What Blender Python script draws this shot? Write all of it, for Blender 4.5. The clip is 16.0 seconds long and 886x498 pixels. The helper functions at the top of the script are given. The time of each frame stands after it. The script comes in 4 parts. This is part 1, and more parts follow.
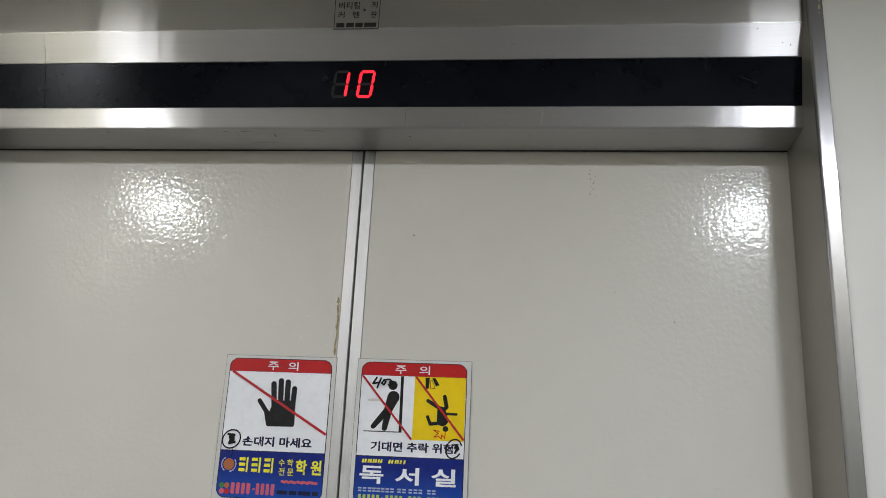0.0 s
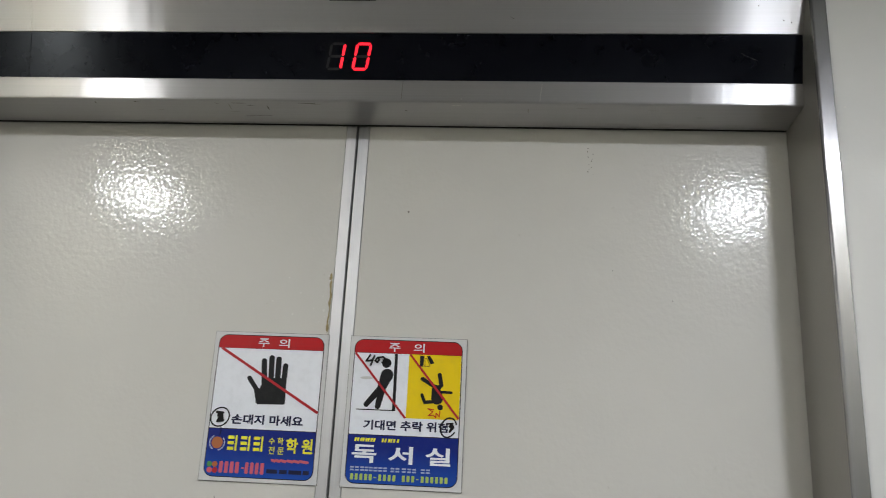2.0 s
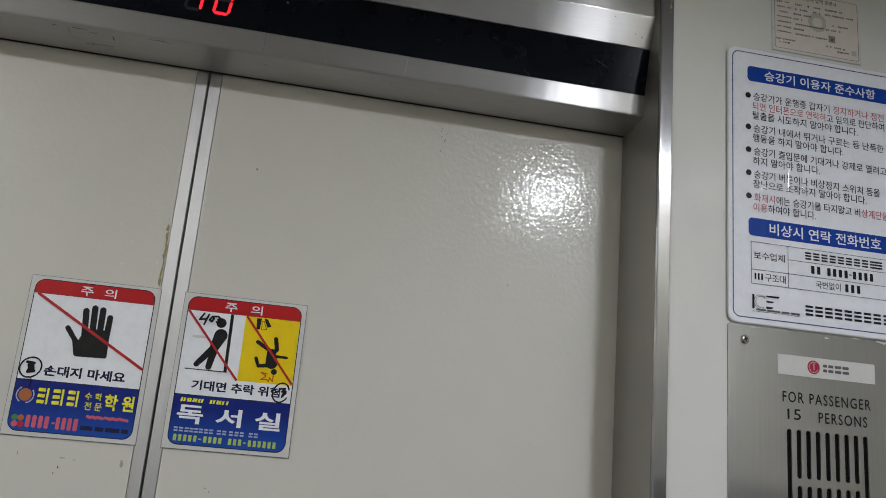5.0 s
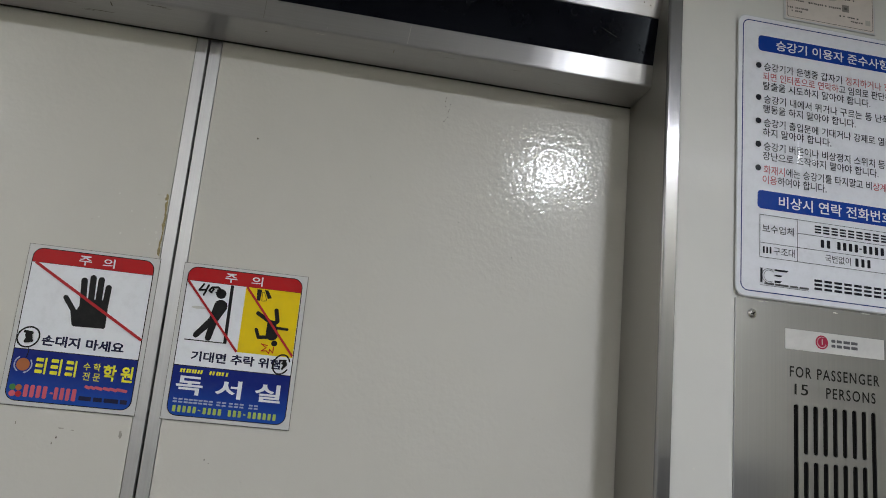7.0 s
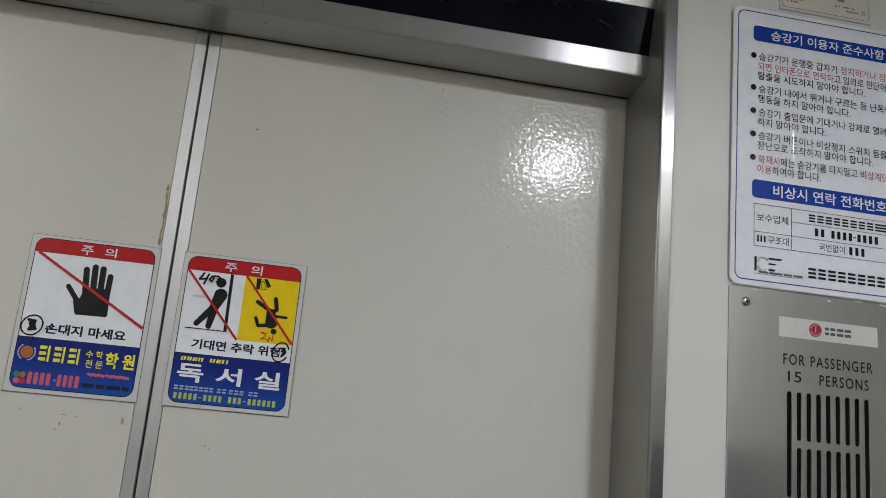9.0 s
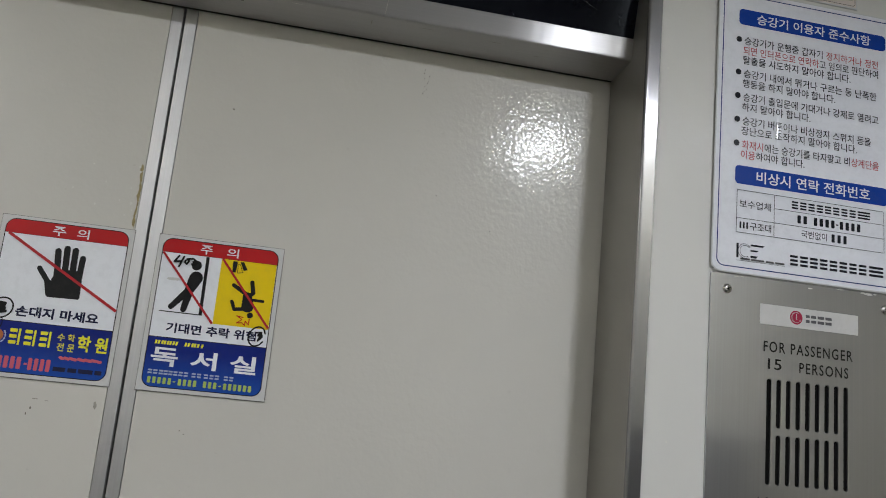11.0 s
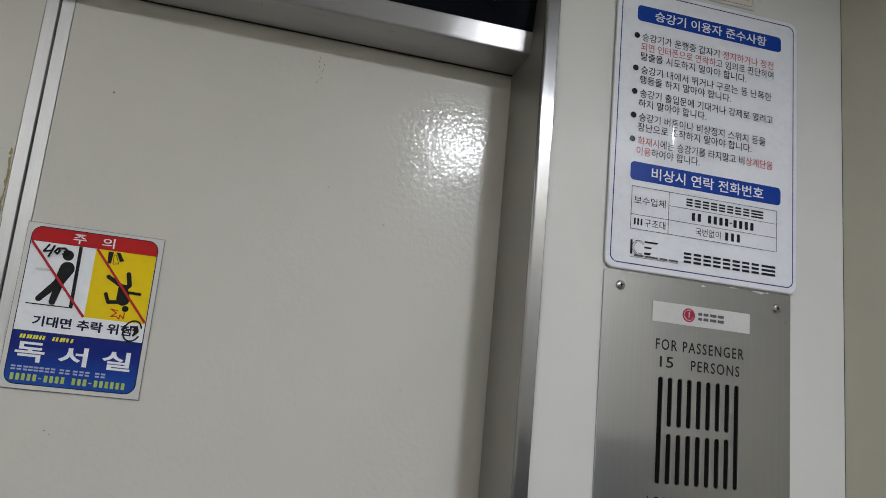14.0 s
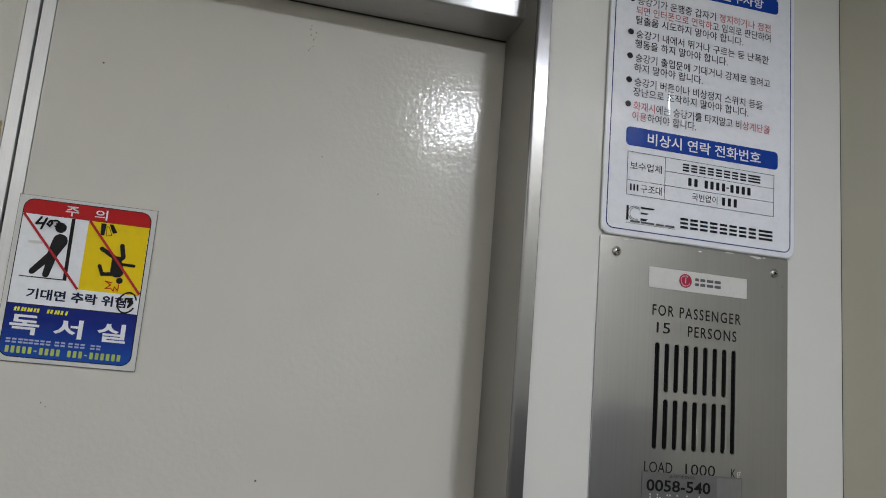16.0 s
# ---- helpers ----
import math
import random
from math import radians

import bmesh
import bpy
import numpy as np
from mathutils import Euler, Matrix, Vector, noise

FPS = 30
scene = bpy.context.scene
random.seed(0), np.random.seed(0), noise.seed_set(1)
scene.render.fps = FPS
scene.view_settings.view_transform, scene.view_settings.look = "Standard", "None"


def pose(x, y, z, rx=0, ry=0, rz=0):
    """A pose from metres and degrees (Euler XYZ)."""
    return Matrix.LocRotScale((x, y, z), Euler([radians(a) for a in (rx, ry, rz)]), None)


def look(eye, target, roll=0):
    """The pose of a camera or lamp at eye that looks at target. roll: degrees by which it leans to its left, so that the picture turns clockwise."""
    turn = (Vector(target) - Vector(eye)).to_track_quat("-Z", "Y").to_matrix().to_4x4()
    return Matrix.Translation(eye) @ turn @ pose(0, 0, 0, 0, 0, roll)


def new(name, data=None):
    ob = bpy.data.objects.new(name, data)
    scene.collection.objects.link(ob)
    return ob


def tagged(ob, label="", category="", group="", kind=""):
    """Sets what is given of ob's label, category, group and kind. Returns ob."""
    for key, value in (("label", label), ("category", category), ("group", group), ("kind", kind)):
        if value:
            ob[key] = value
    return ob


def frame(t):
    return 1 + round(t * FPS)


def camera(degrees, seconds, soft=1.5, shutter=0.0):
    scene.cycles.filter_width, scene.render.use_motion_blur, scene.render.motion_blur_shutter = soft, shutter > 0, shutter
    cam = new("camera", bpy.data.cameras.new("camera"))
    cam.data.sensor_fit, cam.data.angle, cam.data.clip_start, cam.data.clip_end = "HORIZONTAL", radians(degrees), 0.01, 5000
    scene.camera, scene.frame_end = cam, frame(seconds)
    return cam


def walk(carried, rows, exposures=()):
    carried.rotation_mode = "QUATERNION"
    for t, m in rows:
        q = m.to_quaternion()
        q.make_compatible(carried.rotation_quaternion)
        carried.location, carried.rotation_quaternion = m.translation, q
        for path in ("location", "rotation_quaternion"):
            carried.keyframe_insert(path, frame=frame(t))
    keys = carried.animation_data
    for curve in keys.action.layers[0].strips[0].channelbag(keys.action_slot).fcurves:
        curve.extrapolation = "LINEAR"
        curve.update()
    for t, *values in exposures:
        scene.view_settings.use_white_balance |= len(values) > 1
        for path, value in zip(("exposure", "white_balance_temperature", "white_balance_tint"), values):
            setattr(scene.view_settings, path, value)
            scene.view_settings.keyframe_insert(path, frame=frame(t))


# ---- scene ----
cam = camera(55.4, 16.0, soft=0.95, shutter=0.5)
PATH = [
    (0, (0.188, -0.751, 1.747), (-0.031, 1.157, 2.305), 2.7),
    (0.5, (0.186, -0.742, 1.73), (-0.036, 1.158, 2.314), 2.9),
    (1, (0.181, -0.74, 1.73), (-0.029, 1.165, 2.3), 2.8),
    (1.5, (0.187, -0.737, 1.729), (-0.04, 1.169, 2.291), 3.1),
    (2, (0.169, -0.73, 1.723), (0.002, 1.18, 2.294), 2.9),
    (2.5, (0.146, -0.723, 1.738), (0.133, 1.198, 2.292), 3.3),
    (3, (0.112, -0.74, 1.737), (0.313, 1.172, 2.286), 2.9),
    (3.5, (0.081, -0.731, 1.738), (0.384, 1.176, 2.258), 3.9),
    (4, (0.092, -0.737, 1.738), (0.423, 1.167, 2.254), 4.7),
    (6.5, (0.118, -0.724, 1.729), (0.443, 1.195, 2.189), 5.3),
    (7, (0.118, -0.721, 1.729), (0.441, 1.199, 2.183), 5.3),
    (7.5, (0.118, -0.724, 1.727), (0.442, 1.197, 2.18), 5.3),
    (8, (0.121, -0.727, 1.724), (0.436, 1.194, 2.18), 5.3),
    (8.5, (0.121, -0.73, 1.727), (0.437, 1.195, 2.168), 5.3),
    (9, (0.126, -0.731, 1.724), (0.436, 1.196, 2.161), 5.3),
    (11.5, (0.139, -0.717, 1.73), (0.519, 1.207, 2.125), 5.7),
    (12, (0.153, -0.71, 1.73), (0.587, 1.197, 2.147), 5.6),
    (12.5, (0.17, -0.703, 1.728), (0.641, 1.194, 2.152), 5.6),
    (13, (0.176, -0.706, 1.732), (0.666, 1.187, 2.156), 5.6),
    (13.5, (0.179, -0.708, 1.729), (0.668, 1.184, 2.156), 5.6),
    (14, (0.186, -0.707, 1.725), (0.666, 1.186, 2.155), 5.4),
    (14.5, (0.188, -0.703, 1.725), (0.675, 1.19, 2.147), 5.1),
    (15, (0.191, -0.701, 1.722), (0.678, 1.196, 2.13), 5.0),
    (15.5, (0.193, -0.702, 1.718), (0.677, 1.197, 2.121), 4.8),
    (16, (0.193, -0.703, 1.719), (0.679, 1.2, 2.094), 4.7),
]
walk(cam, [(t, look(eye, target, roll)) for t, eye, target, roll in PATH],
     exposures=[(0.0, 0.29), (2.0, 0.27), (3.0, 0.23), (3.5, 0.07), (4.0, 0.0), (8.0, -0.02), (12.0, 0.02), (16.0, -0.01)])

# ---------------------------------------------------------------- light
world = bpy.data.worlds.new("world")
scene.world = world
world.use_nodes = True
world.node_tree.nodes["Background"].inputs[0].default_value = (0.5, 0.5, 0.5, 1)
world.node_tree.nodes["Background"].inputs[1].default_value = 0.0
LAMPS_GLOW = ((302.0, (0.968, 0.982, 1.005, 1)), (290.0, (0.945, 0.98, 1.06, 1)))    # the left one is a warmer white
CEILING = 2.36
LAMPS = [(-0.665, -0.83), (0.645, -0.84)]


# ---------------------------------------------------------------- materials
def tree(name):
    m = bpy.data.materials.new(name)
    m.use_nodes = True
    t = m.node_tree
    return m, t, t.nodes["Principled BSDF"]


def node(t, kind, **values):
    n = t.nodes.new(kind)
    for key, v in values.items():
        n.inputs[key].default_value = v
    return n


def coords(t, scale=(1, 1, 1)):
    geo = t.nodes.new("ShaderNodeNewGeometry")
    mp = t.nodes.new("ShaderNodeMapping")
    mp.inputs["Scale"].default_value = scale
    t.links.new(geo.outputs["Position"], mp.inputs["Vector"])
    return mp.outputs[0]


def ramp(t, src, lo, hi, a, b):
    r = t.nodes.new("ShaderNodeMapRange")
    r.inputs["From Min"].default_value, r.inputs["From Max"].default_value = lo, hi
    r.inputs["To Min"].default_value, r.inputs["To Max"].default_value = a, b
    t.links.new(src, r.inputs["Value"])
    return r.outputs[0]


def mix(t, fac, a, b):
    m = t.nodes.new("ShaderNodeMix")
    m.data_type = "RGBA"
    t.links.new(fac, m.inputs["Factor"])
    for sock, v in ((m.inputs[6], a), (m.inputs[7], b)):
        if isinstance(v, tuple):
            sock.default_value = (*v[:3], 1)
        else:
            t.links.new(v, sock)
    return m.outputs[2]


def gloss_paint(name, colour, dirt, rough=0.36, peel=0.44, peel_size=195.0, coat=0.36, coat_rough=0.10, spec=0.25):
    """Sprayed gloss enamel: orange peel, faint clouding, specks of dirt."""
    m, t, b = tree(name)
    fine = node(t, "ShaderNodeTexNoise", Scale=peel_size, Detail=1.6, Roughness=0.5)
    t.links.new(coords(t, (1.0, 1, 0.95)), fine.inputs["Vector"])
    broad = node(t, "ShaderNodeTexNoise", Scale=22.0, Detail=2.0)
    t.links.new(coords(t), broad.inputs["Vector"])
    cloud = node(t, "ShaderNodeTexNoise", Scale=5.0, Detail=5.0, Roughness=0.65)
    t.links.new(coords(t), cloud.inputs["Vector"])
    speck = node(t, "ShaderNodeTexNoise", Scale=95.0, Detail=3.0, Roughness=0.7)
    t.links.new(coords(t), speck.inputs["Vector"])
    c = mix(t, ramp(t, cloud.outputs[0], 0.35, 0.75, 0.0, 0.5), colour, dirt)
    c = mix(t, ramp(t, speck.outputs[0], 0.70, 0.80, 0.0, 0.22), c, (0.22, 0.19, 0.13))
    t.links.new(c, b.inputs["Base Color"])
    t.links.new(ramp(t, cloud.outputs[0], 0.3, 0.7, rough - 0.02, rough + 0.05), b.inputs["Roughness"])
    b.inputs["IOR"].default_value = 1.5
    low = node(t, "ShaderNodeBump", Strength=0.25, Distance=0.0012)
    t.links.new(broad.outputs[0], low.inputs["Height"])
    bump = node(t, "ShaderNodeBump", Strength=peel, Distance=0.00065)
    t.links.new(fine.outputs[0], bump.inputs["Height"])
    t.links.new(low.outputs[0], bump.inputs["Normal"])
    soft = node(t, "ShaderNodeBump", Strength=0.75 * peel, Distance=0.00065)
    t.links.new(fine.outputs[0], soft.inputs["Height"])
    t.links.new(low.outputs[0], soft.inputs["Normal"])
    t.links.new(soft.outputs[0], b.inputs["Normal"])
    b.inputs["Coat Weight"].default_value = coat
    b.inputs["Coat Roughness"].default_value = coat_rough
    b.inputs["Specular IOR Level"].default_value = spec
    t.links.new(bump.outputs[0], b.inputs["Coat Normal"])
    return m


def brushed(name, colour, along, fine, smear, wear=0.1, wavy=0.0, lobe="GGX", grain=1.0, haze=0.3, spread=6.0):
    """Stainless steel brushed along 'x' (level) or 'z' (upright). fine, smear: the slopes along and across the brushing; wavy: how uneven the sheet is;
    haze: the share of the light that the deeper scratches scatter wider, by spread."""
    rough = math.sqrt(math.sqrt(fine * smear))
    m, t, b = tree(name)
    out = t.nodes["Material Output"]
    t.nodes.remove(b)
    b = t.nodes.new("ShaderNodeBsdfAnisotropic")
    b.distribution = lobe
    wide = t.nodes.new("ShaderNodeBsdfAnisotropic")
    wide.distribution = "GGX"
    both = t.nodes.new("ShaderNodeMixShader")
    both.inputs[0].default_value = haze
    t.links.new(b.outputs[0], both.inputs[1])
    t.links.new(wide.outputs[0], both.inputs[2])
    t.links.new(both.outputs[0], out.inputs["Surface"])
    wide_fine, wide_smear = min(0.5, fine * spread), max(smear, fine * spread)
    wide.inputs["Anisotropy"].default_value = 1 - math.sqrt(wide_fine / wide_smear)
    wide.inputs["Roughness"].default_value = math.sqrt(math.sqrt(wide_fine * wide_smear))
    b.inputs["Anisotropy"].default_value = 1 - math.sqrt(fine / smear)
    tan = t.nodes.new("ShaderNodeTangent")
    tan.direction_type, tan.uv_map = "UV_MAP", "flat"
    for lobe_node in (b, wide):
        t.links.new(tan.outputs[0], lobe_node.inputs["Tangent"])
        lobe_node.inputs["Rotation"].default_value = 0.0 if along == "x" else 0.25
    line = node(t, "ShaderNodeTexNoise", Scale=1.0, Detail=3.0, Roughness=0.6)
    scale = (4, 700, 700) if along == "x" else (700, 700, 4)
    t.links.new(coords(t, scale), line.inputs["Vector"])
    cloud = node(t, "ShaderNodeTexNoise", Scale=7.0, Detail=2.0, Roughness=0.5)
    t.links.new(coords(t), cloud.inputs["Vector"])
    soil = node(t, "ShaderNodeTexNoise", Scale=60.0, Detail=4.0, Roughness=0.7)
    t.links.new(coords(t), soil.inputs["Vector"])
    c = mix(t, ramp(t, line.outputs[0], 0.3, 0.7, 0, 1), tuple((1 - 0.07 * grain) * v for v in colour), colour)
    c = mix(t, ramp(t, cloud.outputs[0], 0.45, 0.8, 0, wear), c, (0.36, 0.33, 0.28))
    c = mix(t, ramp(t, soil.outputs[0], 0.55, 0.9, 0, 0.5 * wear), c, (0.30, 0.28, 0.24))
    t.links.new(c, b.inputs["Color"])
    t.links.new(c, wide.inputs["Color"])
    t.links.new(ramp(t, line.outputs[0], 0.3, 0.7, rough * (1 - 0.01 * grain), rough * (1 + 0.015 * grain)), b.inputs["Roughness"])
    buckle = node(t, "ShaderNodeTexNoise", Scale=1.0, Detail=2.0)
    t.links.new(coords(t, (52, 4, 1.5)), buckle.inputs["Vector"])
    low = node(t, "ShaderNodeBump", Strength=wavy, Distance=0.0006)
    t.links.new(buckle.outputs[0], low.inputs["Height"])
    bump = node(t, "ShaderNodeBump", Strength=0.012 * grain, Distance=0.0002)
    t.links.new(line.outputs[0], bump.inputs["Height"])
    t.links.new(low.outputs[0], bump.inputs["Normal"])
    t.links.new(bump.outputs[0], b.inputs["Normal"])
    t.links.new(bump.outputs[0], wide.inputs["Normal"])
    return m


def crease(t, x, w):
    """The height of an upright fold of half-width w at x."""
    sep = t.nodes.new("ShaderNodeSeparateXYZ")
    t.links.new(coords(t), sep.inputs[0])
    v = sep.outputs[0]
    for job, amount in (("ADD", -x), ("MULTIPLY", 1 / w), ("POWER", 2.0), ("MULTIPLY", -1.0), ("EXPONENT", 0.0)):
        n = t.nodes.new("ShaderNodeMath")
        n.operation = job
        t.links.new(v, n.inputs[0])
        n.inputs[1].default_value = amount
        v = n.outputs[0]
    return v


def printed(name, colour, rough=0.35, second=None, z0=0.0, z1=1.0, ripple=0.0):
    """Ink on plastic film; a second ink runs in over the height; ripple buckles the film."""
    m, t, b = tree(name)
    cloud = node(t, "ShaderNodeTexNoise", Scale=130.0, Detail=4.0, Roughness=0.7)
    t.links.new(coords(t), cloud.inputs["Vector"])
    c = tuple(colour)
    if second:
        sep = t.nodes.new("ShaderNodeSeparateXYZ")
        t.links.new(coords(t), sep.inputs[0])
        c = mix(t, ramp(t, sep.outputs[2], z0, z1, 0, 1), tuple(second), tuple(colour))
    c = mix(t, ramp(t, cloud.outputs[0], 0.45, 0.85, 0, 0.12), c, (0.10, 0.095, 0.085))
    t.links.new(c, b.inputs["Base Color"])
    b.inputs["Roughness"].default_value = rough
    b.inputs["Specular IOR Level"].default_value = 0.16
    b.inputs["Coat Weight"].default_value = 0.12
    b.inputs["Coat Roughness"].default_value = 0.12
    if ripple:
        wave = node(t, "ShaderNodeTexNoise", Scale=1.0, Detail=1.0)
        t.links.new(coords(t, (55, 55, 13)), wave.inputs["Vector"])
        bump = node(t, "ShaderNodeBump", Strength=ripple, Distance=0.004)
        t.links.new(wave.outputs[0], bump.inputs["Height"])
        last = bump
        for x, w, high in ((0.592, 0.0042, 0.0012), (0.5868, 0.0016, 0.0003), (0.6035, 0.0020, 0.00035), (0.5605, 0.0026, 0.00035)):
            fold = node(t, "ShaderNodeBump", Strength=1.0, Distance=high)
            t.links.new(crease(t, x, w), fold.inputs["Height"])
            t.links.new(last.outputs[0], fold.inputs["Normal"])
            last = fold
        t.links.new(last.outputs[0], b.inputs["Coat Normal"])
        b.inputs["Coat Weight"].default_value = 0.3
        b.inputs["Coat Roughness"].default_value = 0.065
        b.inputs["Specular IOR Level"].default_value = 0.08
    return m


def plain(name, colour, rough=0.5, metal=0.0, vary=0.15, scale=40.0, spec=0.5):
    m, t, b = tree(name)
    n = node(t, "ShaderNodeTexNoise", Scale=scale, Detail=5.0, Roughness=0.65)
    t.links.new(coords(t), n.inputs["Vector"])
    c = mix(t, ramp(t, n.outputs[0], 0.3, 0.75, 0, 1), tuple(colour), tuple(v * (1 - vary) for v in colour))
    t.links.new(c, b.inputs["Base Color"])
    b.inputs["Roughness"].default_value, b.inputs["Metallic"].default_value = rough, metal
    b.inputs["Specular IOR Level"].default_value = spec
    return m


def glowing(name, colour, strength):
    m, t, b = tree(name)
    b.inputs["Base Color"].default_value = (*colour[:3], 1)
    b.inputs["Emission Color"].default_value = (*colour[:3], 1)
    b.inputs["Emission Strength"].default_value = strength
    return m


PAINT_DOOR = gloss_paint("door_enamel", (0.61, 0.595, 0.55), (0.565, 0.55, 0.505))
PAINT_FRONT = gloss_paint("panel_enamel", (0.64, 0.635, 0.605), (0.60, 0.595, 0.565), rough=0.5, peel=0.25, coat=0.25)
PAINT_SIDE = gloss_paint("side_enamel", (0.50, 0.48, 0.39), (0.46, 0.44, 0.355), rough=0.3, peel=0.2, coat=1.0, coat_rough=0.05)
PAINT_REAR = plain("rear_enamel", (0.52, 0.515, 0.495), 0.4, vary=0.1, scale=6)
# for unseen surfaces added to darken what steel and acrylic reflect
DARK_UNSEEN = plain("unseen_dark", (0.19, 0.185, 0.18), 0.45, vary=0.2, scale=12)
PAINT_CEILING = plain("ceiling_paint", (0.44, 0.435, 0.42), 0.5, vary=0.06, scale=8)
RUBBER = plain("floor_vinyl", (0.15, 0.145, 0.13), 0.5, vary=0.3, scale=14)
SHAFT = plain("shaft_dark", (0.03, 0.03, 0.03), 0.9)
STEEL_LEVEL = brushed("steel_brushed_level", (0.60, 0.585, 0.56), "x", 0.010, 0.12, 0.02, 0.4, "BECKMANN", haze=0.3, spread=10.0)
STEEL_BAND = brushed("steel_band", (0.49, 0.483, 0.482), "x", 0.03, 0.40, 0.02, 0.35, "BECKMANN")
STEEL_UPRIGHT = brushed("steel_brushed_upright", (0.34, 0.338, 0.348), "z", 0.0126, 0.067, 0.0)
STEEL_REVEAL = brushed("steel_reveal", (0.42, 0.405, 0.375), "z", 0.09, 0.2, 0.03, grain=0.2)
STEEL_PLATE = brushed("steel_plate", (0.625, 0.63, 0.66), "z", 0.017, 0.061, 0.04)
STEEL_EDGE = brushed("steel_edge", (0.80, 0.795, 0.80), "z", 0.2, 0.4, 0.1)
CHROME = plain("screw_steel", (0.62, 0.61, 0.59), 0.22, 1.0, 0.25, 300)
ACRYLIC = plain("black_acrylic", (0.0035, 0.0037, 0.006), 0.08, vary=0.4, scale=30, spec=0.14)
ACRYLIC.node_tree.nodes["Principled BSDF"].inputs["Specular Tint"].default_value = (0.70, 0.79, 1.0, 1)
# near-black colour for the shaded gap between header and doors
GAP_SHADE = plain("gap_shade", (0.035, 0.033, 0.028), 0.9, vary=0.4, scale=400, spec=0.1)
SMOKED = plain("unlit_segment", (0.007, 0.007, 0.008), 0.5, spec=0.35)
RED_LED = glowing("red_segment", (1.0, 0.010, 0.025, 1), 1.5)
LENSES = [glowing("lamp_lens", tint, g) for g, tint in LAMPS_GLOW]
WHITE_RIM = plain("lamp_rim", (0.7, 0.7, 0.68), 0.4)
RECESS_SHADE = plain("recess_shade", (0.004, 0.004, 0.004), 0.9, spec=0.1)
SIGN_BASE = printed("sign_base", (0.62, 0.62, 0.61), 0.45)
SIGN_SHADOW = printed("sign_shadow", (0.16, 0.155, 0.14), 0.5)
INK_WHITE = printed("ink_white", (0.82, 0.84, 0.885), 0.35)
INK_RED = printed("ink_red", (0.47, 0.014, 0.018), 0.35)
INK_SLASH = printed("ink_slash", (0.44, 0.022, 0.03), 0.35)
INK_BLACK = printed("ink_black", (0.012, 0.012, 0.013), 0.35)
INK_NAVY = printed("ink_navy", (0.014, 0.016, 0.05), 0.35)
INK_BLUE = printed("ink_blue", (0.006, 0.018, 0.19), 0.35, (0.010, 0.08, 0.42), 1.728, 1.768)
INK_YELLOW = printed("ink_yellow", (0.82, 0.60, 0.008), 0.35)
INK_LEMON = printed("ink_lemon", (0.80, 0.76, 0.04), 0.35)
INK_LIME = printed("ink_lime", (0.42, 0.55, 0.12), 0.35)
INK_PINK = printed("ink_pink", (0.60, 0.12, 0.16), 0.35)
INK_PALE = printed("ink_pale", (0.36, 0.42, 0.58), 0.35)
INK_ORANGE = printed("ink_orange", (0.42, 0.14, 0.05), 0.35)
INK_GREEN = printed("ink_green", (0.06, 0.22, 0.07), 0.35)
MARKER = printed("marker_black", (0.008, 0.008, 0.008), 0.3)
RED_PEN = printed("ink_burst", (0.52, 0.03, 0.012), 0.3)
SHEET = printed("laminate_sheet", (0.75, 0.765, 0.815), 0.42, ripple=0.08)
SHEET_BLUE = printed("laminate_blue", (0.005, 0.045, 0.30), 0.42, ripple=0.08)
SHEET_LINE = printed("laminate_line", (0.02, 0.035, 0.17), 0.42, ripple=0.08)
SHEET_BLACK = printed("laminate_black", (0.014, 0.015, 0.022), 0.42, ripple=0.08)
SHEET_RED = printed("laminate_red", (0.46, 0.10, 0.12), 0.42, ripple=0.08)
SHEET_WHITE = printed("laminate_white", (0.72, 0.74, 0.78), 0.42, ripple=0.08)
FILM_EDGE = printed("laminate_edge", (0.60, 0.61, 0.61), 0.25, ripple=0.07)
PAPER = printed("certificate_paper", (0.66, 0.60, 0.55), 0.5)
PAPER_INK = printed("certificate_ink", (0.11, 0.10, 0.095), 0.5)
PAPER_SEAL = printed("certificate_stamp", (0.24, 0.22, 0.20), 0.5)
PAPER_FAINT = printed("certificate_seal", (0.46, 0.44, 0.40), 0.5)
PLATE_INK = plain("plate_ink", (0.008, 0.008, 0.008), 0.5, spec=0.15)
PLATE_GHOST = plain("plate_ghost_ink", (0.40, 0.39, 0.37), 0.4)
LABEL = printed("plate_label", (0.56, 0.555, 0.54), 0.4)
LABEL_TEXT = printed("plate_label_ink", (0.10, 0.10, 0.105), 0.4)
LABEL_RED = printed("plate_label_red", (0.36, 0.02, 0.06), 0.4)
SILVER_TAG = plain("silver_tag", (0.14, 0.14, 0.138), 0.45, 0.3, 0.15, 200)
SILVER_PALE = plain("silver_tag_field", (0.18, 0.18, 0.175), 0.45, 0.2, 0.15, 200)
RUST = plain("rust_glue", (0.36, 0.285, 0.13), 0.6, vary=0.5, scale=250)
CHIP = plain("chipped_paint", (0.70, 0.69, 0.64), 0.4)
GLUE = plain("dried_glue", (0.62, 0.62, 0.60), 0.5, vary=0.4, scale=500)
SOIL = plain("plate_soil", (0.30, 0.295, 0.28), 0.6, vary=0.4, scale=400)
GRIME = plain("grime", (0.12, 0.10, 0.075), 0.7, vary=0.4, scale=300)
SCUFF = plain("scuff", (0.36, 0.345, 0.30), 0.6, vary=0.3, scale=200)


